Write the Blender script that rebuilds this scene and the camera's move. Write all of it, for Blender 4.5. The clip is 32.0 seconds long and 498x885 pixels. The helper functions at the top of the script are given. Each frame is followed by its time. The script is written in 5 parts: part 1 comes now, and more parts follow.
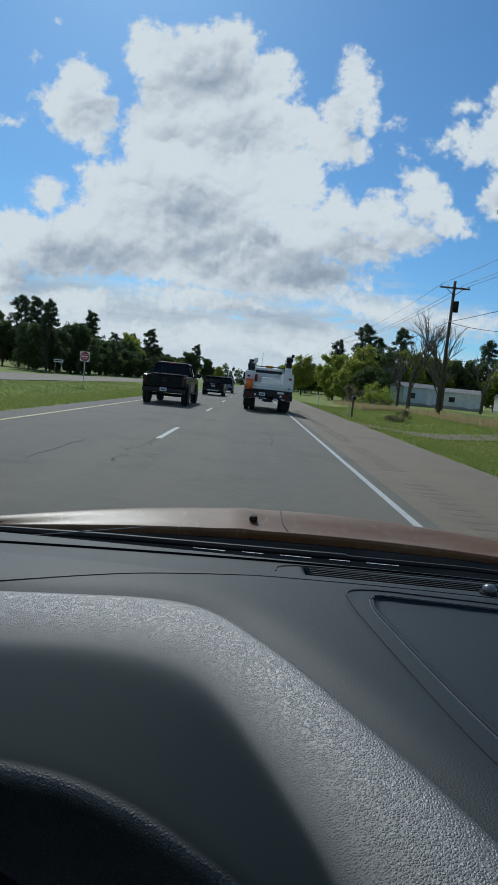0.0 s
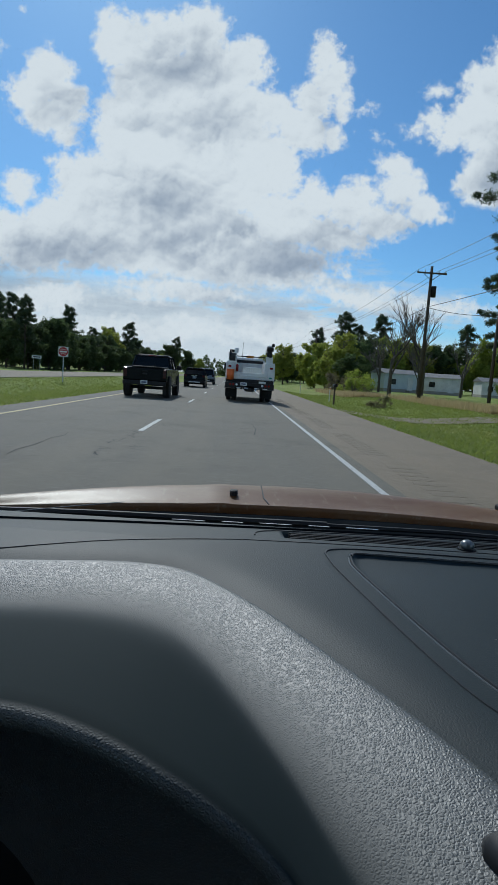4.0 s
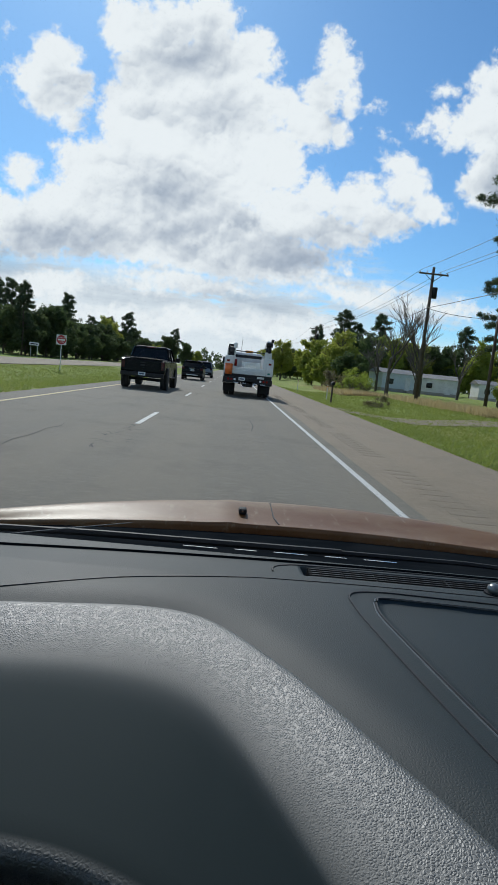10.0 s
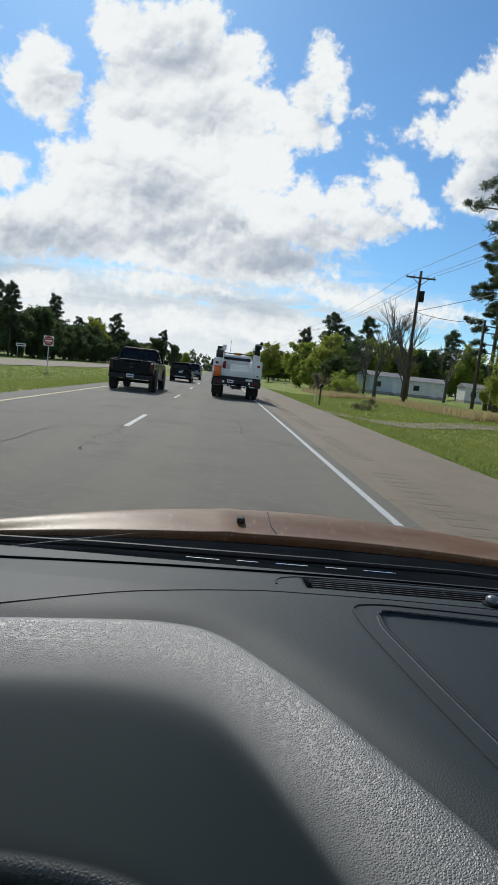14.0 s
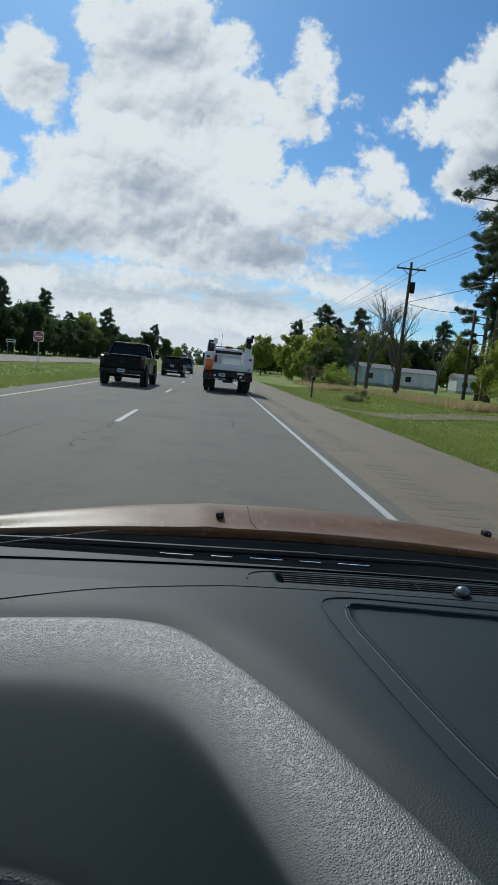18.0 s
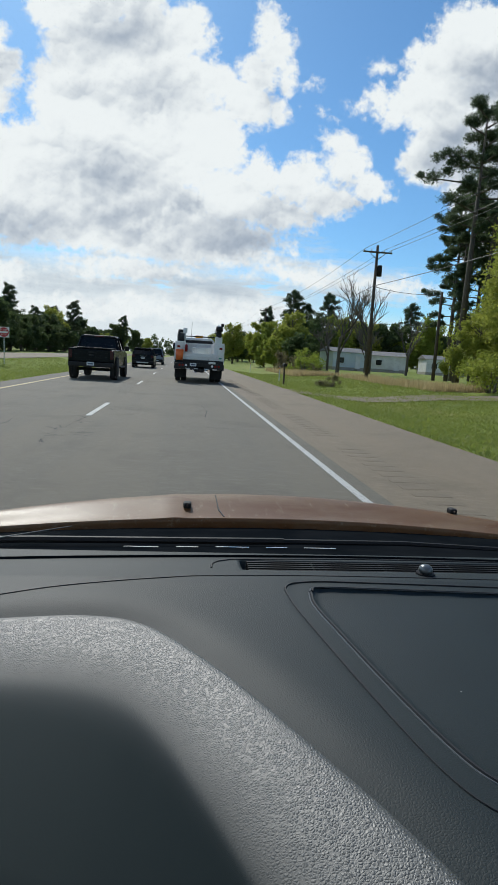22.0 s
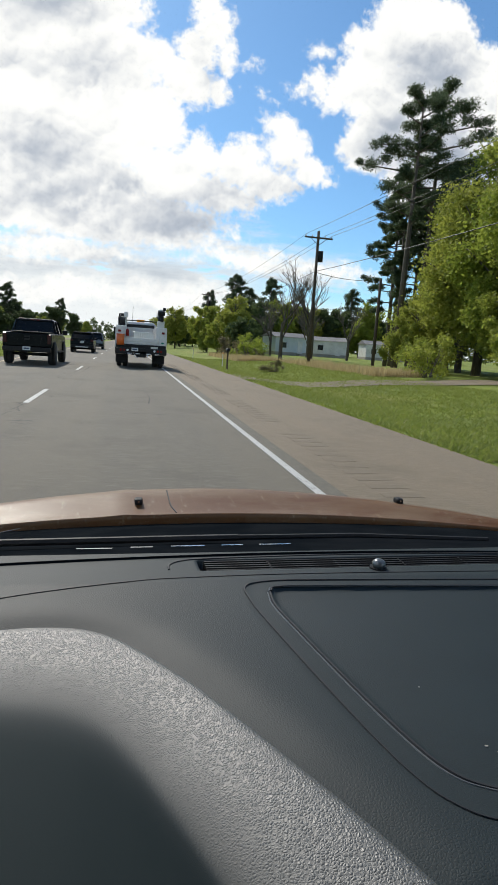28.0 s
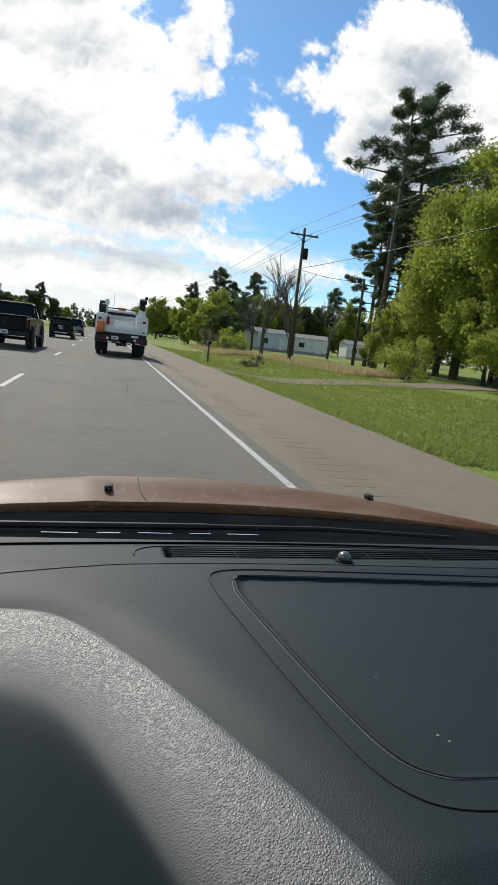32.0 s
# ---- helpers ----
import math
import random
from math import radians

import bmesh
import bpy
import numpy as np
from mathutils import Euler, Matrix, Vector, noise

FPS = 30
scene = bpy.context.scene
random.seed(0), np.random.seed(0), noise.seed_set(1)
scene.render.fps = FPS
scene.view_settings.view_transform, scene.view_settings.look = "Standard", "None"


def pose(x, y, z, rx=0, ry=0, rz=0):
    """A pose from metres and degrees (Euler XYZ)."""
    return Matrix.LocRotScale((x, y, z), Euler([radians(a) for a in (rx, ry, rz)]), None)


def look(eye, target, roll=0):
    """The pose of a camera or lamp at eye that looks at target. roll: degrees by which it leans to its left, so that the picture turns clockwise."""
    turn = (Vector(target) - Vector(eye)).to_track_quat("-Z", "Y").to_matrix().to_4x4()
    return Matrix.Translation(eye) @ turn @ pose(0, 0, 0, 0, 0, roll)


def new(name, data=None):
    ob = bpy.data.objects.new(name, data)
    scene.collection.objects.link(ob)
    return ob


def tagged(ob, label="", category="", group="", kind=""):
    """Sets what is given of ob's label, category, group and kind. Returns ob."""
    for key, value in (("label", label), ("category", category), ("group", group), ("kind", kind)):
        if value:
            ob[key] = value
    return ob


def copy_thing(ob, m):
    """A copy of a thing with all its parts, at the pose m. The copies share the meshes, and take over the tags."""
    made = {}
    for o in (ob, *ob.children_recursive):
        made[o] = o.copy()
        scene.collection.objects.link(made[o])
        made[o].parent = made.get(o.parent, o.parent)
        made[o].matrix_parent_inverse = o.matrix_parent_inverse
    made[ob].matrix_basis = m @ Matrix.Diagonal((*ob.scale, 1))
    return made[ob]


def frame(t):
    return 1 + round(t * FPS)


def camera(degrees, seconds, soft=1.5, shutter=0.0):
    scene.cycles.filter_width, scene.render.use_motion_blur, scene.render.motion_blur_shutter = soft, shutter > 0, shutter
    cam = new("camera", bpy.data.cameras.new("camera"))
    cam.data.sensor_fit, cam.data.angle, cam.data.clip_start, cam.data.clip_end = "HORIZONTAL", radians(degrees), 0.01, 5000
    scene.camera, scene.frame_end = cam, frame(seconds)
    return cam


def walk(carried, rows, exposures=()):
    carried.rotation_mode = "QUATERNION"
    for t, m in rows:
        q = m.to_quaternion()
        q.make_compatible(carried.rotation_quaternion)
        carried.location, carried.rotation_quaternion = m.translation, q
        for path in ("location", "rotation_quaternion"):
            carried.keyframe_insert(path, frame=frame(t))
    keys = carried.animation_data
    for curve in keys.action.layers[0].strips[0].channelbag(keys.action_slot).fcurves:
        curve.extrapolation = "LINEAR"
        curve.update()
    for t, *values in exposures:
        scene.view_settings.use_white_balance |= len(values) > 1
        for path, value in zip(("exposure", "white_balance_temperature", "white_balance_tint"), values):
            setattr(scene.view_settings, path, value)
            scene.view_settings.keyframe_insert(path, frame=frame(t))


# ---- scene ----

# ---- camera and its way ----
cam = camera(47.7, 32.0)
PATH = [
    (0, pose(0.025, -0.042, 1.319, 84.04, -5.58, 0.47)),
    (0.5, pose(0.030, -0.038, 1.314, 83.91, -5.14, 0.28)),
    (1, pose(0.051, -0.046, 1.294, 83.38, -3.89, 0.39)),
    (1.5, pose(0.054, -0.052, 1.290, 83.42, -3.60, -0.02)),
    (2, pose(0.049, -0.054, 1.287, 83.45, -3.42, -0.31)),
    (2.5, pose(0.057, -0.055, 1.280, 83.40, -3.33, -0.55)),
    (3, pose(0.042, -0.046, 1.283, 83.27, -3.43, -0.78)),
    (3.5, pose(0.038, -0.040, 1.285, 83.24, -3.57, -1.11)),
    (5.5, pose(0.046, -0.039, 1.275, 83.42, -4.90, -1.85)),
    (6, pose(-0.001, -0.011, 1.331, 83.35, -5.06, -1.59)),
    (6.5, pose(-0.003, 0.003, 1.339, 82.99, -5.27, -1.49)),
    (7, pose(-0.006, 0.003, 1.334, 82.86, -5.36, -1.49)),
    (7.5, pose(-0.013, 0.008, 1.334, 82.81, -5.54, -1.49)),
    (8, pose(-0.016, 0.008, 1.332, 82.84, -5.79, -1.34)),
    (8.5, pose(-0.003, 0.007, 1.327, 82.66, -5.97, -1.33)),
    (9, pose(-0.005, 0.012, 1.326, 82.72, -6.01, -1.37)),
    (9.5, pose(0.009, 0.008, 1.320, 82.61, -5.88, -1.48)),
    (10, pose(0.003, 0.005, 1.323, 82.72, -5.90, -1.64)),
    (10.5, pose(0.001, 0.005, 1.324, 82.68, -5.76, -1.83)),
    (11, pose(-0.000, 0.002, 1.325, 82.70, -5.68, -1.90)),
    (11.5, pose(-0.002, 0.003, 1.328, 82.64, -5.75, -2.10)),
    (12, pose(0.003, 0.001, 1.329, 82.67, -5.72, -2.27)),
    (12.5, pose(-0.006, 0.001, 1.331, 82.76, -5.73, -2.46)),
    (13, pose(-0.000, -0.000, 1.330, 82.77, -5.76, -2.60)),
    (13.5, pose(-0.007, -0.001, 1.334, 82.79, -5.91, -2.71)),
    (14, pose(-0.021, -0.005, 1.339, 83.04, -6.18, -2.84)),
    (14.5, pose(-0.018, 0.003, 1.343, 82.84, -6.40, -2.76)),
    (16.5, pose(0.008, 0.003, 1.340, 82.34, -5.90, -3.05)),
    (17, pose(0.008, 0.002, 1.340, 82.25, -5.74, -3.25)),
    (17.5, pose(0.006, -0.005, 1.344, 82.42, -5.61, -3.53)),
    (18, pose(0.011, -0.004, 1.344, 82.45, -5.46, -3.63)),
    (18.5, pose(-0.006, 0.001, 1.353, 82.55, -5.46, -3.83)),
    (19, pose(-0.001, 0.001, 1.351, 82.50, -5.64, -4.04)),
    (19.5, pose(-0.010, 0.003, 1.353, 82.58, -5.73, -4.21)),
    (20, pose(-0.012, 0.010, 1.354, 82.47, -5.79, -4.25)),
    (20.5, pose(0.010, 0.000, 1.352, 82.51, -5.20, -5.36)),
    (21, pose(0.020, -0.003, 1.350, 82.36, -4.52, -5.66)),
    (21.5, pose(0.031, 0.001, 1.344, 82.02, -3.96, -6.06)),
    (22, pose(0.033, 0.002, 1.343, 81.50, -3.44, -6.49)),
    (22.5, pose(0.050, -0.002, 1.341, 81.28, -2.23, -7.08)),
    (23, pose(0.101, 0.003, 1.307, 80.64, -0.58, -7.23)),
    (23.5, pose(0.108, 0.005, 1.308, 80.21, 0.20, -6.96)),
    (24, pose(0.118, 0.001, 1.302, 79.98, 0.21, -7.44)),
    (24.5, pose(0.087, 0.011, 1.328, 79.71, -0.32, -9.00)),
    (25, pose(0.076, 0.002, 1.341, 79.89, -0.95, -9.81)),
    (25.5, pose(0.053, 0.003, 1.349, 79.99, -1.25, -10.60)),
    (27.5, pose(0.019, 0.008, 1.359, 80.22, -3.13, -12.07)),
    (28, pose(0.017, 0.011, 1.361, 80.33, -3.63, -12.23)),
    (28.5, pose(0.022, 0.009, 1.359, 80.36, -3.77, -12.29)),
    (29, pose(0.031, 0.012, 1.352, 80.19, -3.75, -12.42)),
    (29.5, pose(0.034, 0.014, 1.353, 80.08, -3.88, -12.62)),
    (30, pose(0.047, 0.012, 1.347, 79.86, -3.51, -12.67)),
    (30.5, pose(0.037, 0.013, 1.354, 79.87, -3.41, -12.86)),
    (31, pose(0.022, 0.013, 1.358, 79.92, -3.64, -13.26)),
    (31.5, pose(0.022, 0.015, 1.354, 79.91, -5.04, -13.55)),
    (32, pose(0.026, 0.010, 1.354, 79.94, -6.36, -14.09)),
]
EXPOSURES = [(0.0, -0.46, 5800, 5), (3.5, -0.42, 5800, 5), (8.5, -0.36, 5850, 5), (10.5, -0.08, 6200, 8), (14.5, -0.06, 6350, 9), (16.5, -0.16, 6100, 7), (18.5, -0.32, 6000, 6), (20.5, -0.30, 6050, 6),
             (22.5, 0.0, 6350, 8), (25.0, 0.12, 6600, 10), (32.0, 0.16, 6650, 10)]
walk(cam, PATH, EXPOSURES)

# ---- world, sun ----
SUN_AZ, SUN_EL = -16.0, 42.0       # degrees to the right of straight ahead, and above the horizon
sun_way = Vector((math.sin(radians(SUN_AZ)) * math.cos(radians(SUN_EL)), math.cos(radians(SUN_AZ)) * math.cos(radians(SUN_EL)), math.sin(radians(SUN_EL))))
sun = new("sun", bpy.data.lights.new("sun", "SUN"))
sun.data.energy, sun.data.angle, sun.data.color = 3.65, radians(0.55), (1.0, 0.95, 0.87)
sun.matrix_world = look((0, 0, 60), Vector((0, 0, 60)) - sun_way)

# cloud banks: centre (across, up) and half sizes, as slopes from straight ahead
CLOUDS = {
    "left_puff": [(-0.342,0.466,0.052,0.049), (-0.374,0.441,0.042,0.04), (-0.307,0.425,0.043,0.045), (-0.315,0.383,0.033,0.032), (-0.349,0.407,0.043,0.04), (-0.403,0.451,0.023,0.02)],
    "tower": [(-0.219,0.528,0.055,0.054), (-0.154,0.552,0.057,0.044), (-0.093,0.554,0.052,0.051), (-0.163,0.475,0.081,0.071), (-0.078,0.484,0.076,0.072), (-0.013,0.509,0.046,0.049), (0.005,0.528,0.027,0.027), (-0.243,0.547,0.028,0.031), (-0.191,0.396,0.081,0.073), (-0.105,0.4,0.087,0.073), (-0.024,0.417,0.068,0.064)],
    "spire": [(0.114,0.538,0.033,0.032), (0.129,0.505,0.039,0.036), (0.102,0.466,0.044,0.041), (0.151,0.471,0.025,0.032), (0.083,0.414,0.063,0.046), (0.142,0.415,0.031,0.028), (0.037,0.437,0.039,0.041)],
    "body": [(-0.387,0.289,0.038,0.028), (-0.364,0.207,0.077,0.057), (-0.243,0.303,0.092,0.07), (-0.146,0.303,0.097,0.084), (-0.04,0.323,0.098,0.075), (-0.297,0.232,0.097,0.066), (-0.17,0.216,0.108,0.066), (-0.053,0.236,0.108,0.057), (0.026,0.348,0.068,0.056), (-0.422,0.211,0.058,0.056), (-0.478,0.148,0.068,0.057), (-0.128,0.181,0.237,0.034), (-0.295,0.185,0.107,0.038)],
    "arm": [(0.119,0.31,0.049,0.042), (0.183,0.311,0.055,0.043), (0.241,0.374,0.034,0.032), (0.26,0.338,0.046,0.042), (0.304,0.304,0.046,0.034), (0.232,0.278,0.07,0.033), (0.154,0.256,0.08,0.038), (0.068,0.267,0.069,0.057), (0.039,0.207,0.139,0.038), (0.342,0.288,0.018,0.017)],
    "right_cloud": [(0.426,0.448,0.094,0.075), (0.347,0.436,0.050,0.036), (0.301,0.452,0.034,0.026), (0.318,0.500,0.030,0.018), (0.270,0.439,0.030,0.014), (0.415,0.362,0.062,0.052), (0.372,0.357,0.026,0.026), (0.412,0.512,0.062,0.046), (0.531,0.436,0.13,0.11), (0.50,0.555,0.12,0.07), (0.505,0.320,0.075,0.062), (0.64,0.40,0.132,0.17), (0.575,0.26,0.085,0.07), (0.516,0.222,0.05,0.022)],
    "shreds": [(0.196,0.457,0.017,0.01), (0.216,0.415,0.013,0.008), (0.183,0.194,0.02,0.016), (-0.377,0.555,0.007,0.007), (-0.331,0.322,0.013,0.009), (-0.419,0.507,0.007,0.007), (-0.448,0.411,0.021,0.014)],
    "deck": [(-0.008,0.173,0.229,0.025), (-0.33,0.114,0.078,0.027), (-0.094,0.131,0.169,0.023), (0.196,0.148,0.131,0.022), (-0.358,0.063,0.138,0.029), (-0.14,0.073,0.2,0.024), (0.061,0.081,0.162,0.022), (-0.476,0.081,0.098,0.029), (0.341,0.136,0.143,0.016)],
    "underside": [(-0.134,0.525,0.085,0.058), (-0.157,0.300,0.125,0.050), (0.030,0.208,0.165,0.046), (0.055,0.195,0.15,0.03), (-0.03,0.225,0.13,0.038), (-0.317,0.190,0.120,0.040), (-0.420,0.150,0.070,0.035), (0.222,0.272,0.090,0.022), (-0.010,0.118,0.210,0.020), (-0.06,0.405,0.07,0.035), (0.47,0.36,0.075,0.05), (0.57,0.30,0.11,0.08), (0.52,0.50,0.10,0.05), (-0.31,0.425,0.045,0.04), (0.115,0.45,0.025,0.05)],
}

world = bpy.data.worlds.new("sky")
scene.world = world
world.use_nodes = True
wt = world.node_tree
wt.nodes.clear()


def wmath(op, a, b=0.0, c=0.0, clamp=False):
    n = wt.nodes.new("ShaderNodeMath")
    n.operation, n.use_clamp = op, clamp
    for i, v in enumerate((a, b, c)):
        if isinstance(v, (int, float)):
            n.inputs[i].default_value = v
        else:
            wt.links.new(v, n.inputs[i])
    return n.outputs[0]


def wvec(op, a, b=None, scale=None):
    n = wt.nodes.new("ShaderNodeVectorMath")
    n.operation = op
    for i, v in enumerate((a, b)):
        if v is None:
            continue
        if isinstance(v, tuple):
            n.inputs[i].default_value = v
        else:
            wt.links.new(v, n.inputs[i])
    if scale is not None:
        n.inputs["Scale"].default_value = scale
    return n.outputs["Value"] if op in ("LENGTH", "DOT_PRODUCT") else n.outputs["Vector"]


def wnoise(vec, scale, detail=4.0, rough=0.55, color=False):
    n = wt.nodes.new("ShaderNodeTexNoise")
    n.inputs["Scale"].default_value, n.inputs["Detail"].default_value, n.inputs["Roughness"].default_value = scale, detail, rough
    wt.links.new(vec, n.inputs["Vector"])
    return n.outputs[1] if color else n.outputs[0]


def wstep(x, lo, hi):
    n = wt.nodes.new("ShaderNodeMapRange")
    n.interpolation_type = "SMOOTHSTEP"
    wt.links.new(x, n.inputs[0])
    n.inputs[1].default_value, n.inputs[2].default_value = lo, hi
    return n.outputs[0]


def wmix(fac, a, b):
    n = wt.nodes.new("ShaderNodeMix")
    n.data_type = "RGBA"
    wt.links.new(fac, n.inputs[0])
    for i, v in ((6, a), (7, b)):
        if isinstance(v, tuple):
            n.inputs[i].default_value = v
        else:
            wt.links.new(v, n.inputs[i])
    return n.outputs[2]


ways = wt.nodes.new("ShaderNodeTexCoord").outputs["Generated"]
parts_xyz = wt.nodes.new("ShaderNodeSeparateXYZ")
wt.links.new(ways, parts_xyz.inputs[0])
ahead = wmath("MAXIMUM", wmath("ABSOLUTE", parts_xyz.outputs[1]), 0.12)
flat = wt.nodes.new("ShaderNodeCombineXYZ")
wt.links.new(wmath("DIVIDE", parts_xyz.outputs[0], ahead), flat.inputs[0])
wt.links.new(wmath("DIVIDE", parts_xyz.outputs[2], ahead), flat.inputs[1])
flat = flat.outputs[0]
# billowing edges: the banks are pushed about by coarse and fine turbulence
warp = wvec("SCALE", wvec("SUBTRACT", wnoise(flat, 9.0, 3.0, color=True), (0.5, 0.5, 0.5)), scale=0.075)
warp2 = wvec("SCALE", wvec("SUBTRACT", wnoise(flat, 34.0, 5.0, 0.62, color=True), (0.5, 0.5, 0.5)), scale=0.036)
spot = wvec("MULTIPLY", wvec("ADD", wvec("ADD", flat, warp), warp2), (1.0, 1.0, 0.0))


def cloud_field(at, banks):
    total = None
    for bank in banks:
        for cx, cy, rx, ry in CLOUDS[bank]:
            d = wvec("LENGTH", wvec("MULTIPLY", wvec("SUBTRACT", at, (cx, cy, 0.0)), (1 / rx, 1 / ry, 0.0)))
            d = wmath("MULTIPLY", wmath("SUBTRACT", 1.0, d), min(rx, ry) / 0.05)
            total = d if total is None else wmath("SMOOTH_MAX", total, d, 0.12)
    return total


deck = cloud_field(wvec("ADD", flat, warp2), ("deck",))
across, up = wmath("DIVIDE", parts_xyz.outputs[0], ahead), wmath("DIVIDE", parts_xyz.outputs[2], ahead)
fine = wnoise(flat, 70.0, 6.0, 0.65)
streak = wnoise(wvec("MULTIPLY", flat, (5.0, 26.0, 1.0)), 1.0, 6.0, 0.62)
deck_mask = wstep(wmath("ADD", deck, wmath("MULTIPLY", wmath("SUBTRACT", streak, 0.5), 2.6)), -0.35, 0.5)
open_right = wmath("MULTIPLY", wstep(across, 0.12, 0.34), wstep(up, 0.05, 0.10))
low = wmath("MULTIPLY", wmath("SUBTRACT", 1.0, wstep(up, 0.11, 0.19)), wmath("SUBTRACT", 1.0, open_right))
low_mask = wmath("MULTIPLY", low, wstep(wmath("ADD", streak, wmath("MULTIPLY", wmath("SUBTRACT", 1.0, wstep(up, 0.0, 0.14)), 0.25)), 0.36, 0.5))
# clouds elsewhere in the sky, out of the view
else_noise = wnoise(wvec("MULTIPLY", ways, (1.0, 1.0, 1.7)), 2.6, 6.0, 0.6)
side = wstep(wmath("ADD", wmath("ABSOLUTE", across), wmath("MULTIPLY", wstep(wmath("MULTIPLY", parts_xyz.outputs[1], -1.0), 0.0, 0.1), 3.0)), 0.85, 1.25)
else_mask = wmath("MULTIPLY", wstep(else_noise, 0.50, 0.60), side)
front = wmath("SUBTRACT", 1.0, side)
deck_mask = wmath("MULTIPLY", wmath("MAXIMUM", deck_mask, low_mask), front)
# light and shade on the billows: relief towards the sun, grey where a bank is deep
lump = wvec("ADD", flat, wvec("SCALE", warp, None, 0.6))
relief = None
for size, gain, step in ((7.0, 0.75, 0.03), (17.0, 0.75, 0.014), (42.0, 0.34, 0.007)):
    rise = wmath("SUBTRACT", wnoise(lump, size, 3.0, 0.5), wnoise(wvec("ADD", lump, (-0.45 * step, step, 0.0)), size, 3.0, 0.5))
    rise = wmath("MULTIPLY", rise, gain * 2.6)
    relief = rise if relief is None else wmath("ADD", relief, rise)
billow = wnoise(lump, 8.0, 5.0, 0.55)
# heaped puffs: each one white on its upper side and grey towards its foot
puffs = None
for size, gain in ((8.5, 0.55), (19.0, 0.42), (43.0, 0.22)):
    vor = wt.nodes.new("ShaderNodeTexVoronoi")
    vor.feature = "SMOOTH_F1"
    vor.inputs["Scale"].default_value, vor.inputs["Smoothness"].default_value = size, 0.22
    at_puff = wvec("ADD", wvec("MULTIPLY", flat, (1.0, 1.15, 0.0)), wvec("SCALE", warp2, None, 0.7))
    wt.links.new(at_puff, vor.inputs["Vector"])
    up_puff = wmath("MULTIPLY", wvec("DOT_PRODUCT", wvec("SUBTRACT", at_puff, vor.outputs["Position"]), (-0.35, 1.0, 0.0)), size * gain)
    puffs = up_puff if puffs is None else wmath("ADD", puffs, up_puff)
deep = cloud_field(wvec("ADD", flat, warp), ("underside",))
deck_grey = wstep(wmath("ADD", wmath("MULTIPLY", wstep(deep, -0.5, 0.8), 0.4), wmath("MULTIPLY", streak, 1.0)), 0.40, 1.0)
deck_col = wmix(deck_grey, (0.84, 0.875, 0.90, 1), (0.45, 0.51, 0.59, 1))
sky = wt.nodes.new("ShaderNodeTexSky")
sky.sky_type, sky.sun_disc = "NISHITA", False
sky.sun_elevation, sky.sun_rotation = radians(SUN_EL), radians(SUN_AZ)
sky.air_density, sky.dust_density, sky.ozone_density = 1.0, 0.35, 3.0
SKY = 0.115
sky_col = wvec("MULTIPLY", sky.outputs[0], (SKY * 0.66, SKY * 0.92, SKY * 1.06))
col = wmix(else_mask, sky_col, (0.8, 0.82, 0.86, 1))
col = wmix(deck_mask, col, deck_col)
# the banks, from the back to the front: white upper rims, grey where the bank is deep above the spot
ragged = wmath("MULTIPLY", wmath("SUBTRACT", fine, 0.5), 0.75)
dark_deep = wmath("MULTIPLY", wstep(deep, -0.75, 0.85), 0.52)
uneven = wmath("SUBTRACT", wmath("MULTIPLY", wmath("SUBTRACT", billow, 0.5), 0.42), wmath("ADD", wmath("MULTIPLY", relief, 0.42), wmath("MULTIPLY", puffs, 0.30)))
for bank, depth, lift in (("deck", 0.75, 0.022), ("right_cloud", 0.8, 0.07), ("left_puff", 0.45, 0.05), ("tower", 0.52, 0.075), ("spire", 0.45, 0.05), ("body", 0.68, 0.085), ("arm", 0.95, 0.07), ("shreds", 0.2, 0.03)):
    field = cloud_field(spot, (bank,))
    above = cloud_field(wvec("ADD", spot, (-0.015, lift, 0.0)), (bank,))
    cover = wmath("MULTIPLY", wstep(wmath("ADD", field, ragged), -0.06, 0.34), front)
    grey = wmath("ADD", wmath("ADD", wmath("MULTIPLY", wstep(above, -0.5, 1.3), depth * 0.55), dark_deep), uneven)
    col = wmix(cover, col, wmix(wstep(grey, 0.10, 1.15), (0.96, 0.96, 0.955, 1), (0.40, 0.45, 0.54, 1)))
bg = wt.nodes.new("ShaderNodeBackground")
wt.links.new(col, bg.inputs[0])
bg.inputs[1].default_value = 1.0
out = wt.nodes.new("ShaderNodeOutputWorld")
wt.links.new(bg.outputs[0], out.inputs[0])

# ---- materials ----


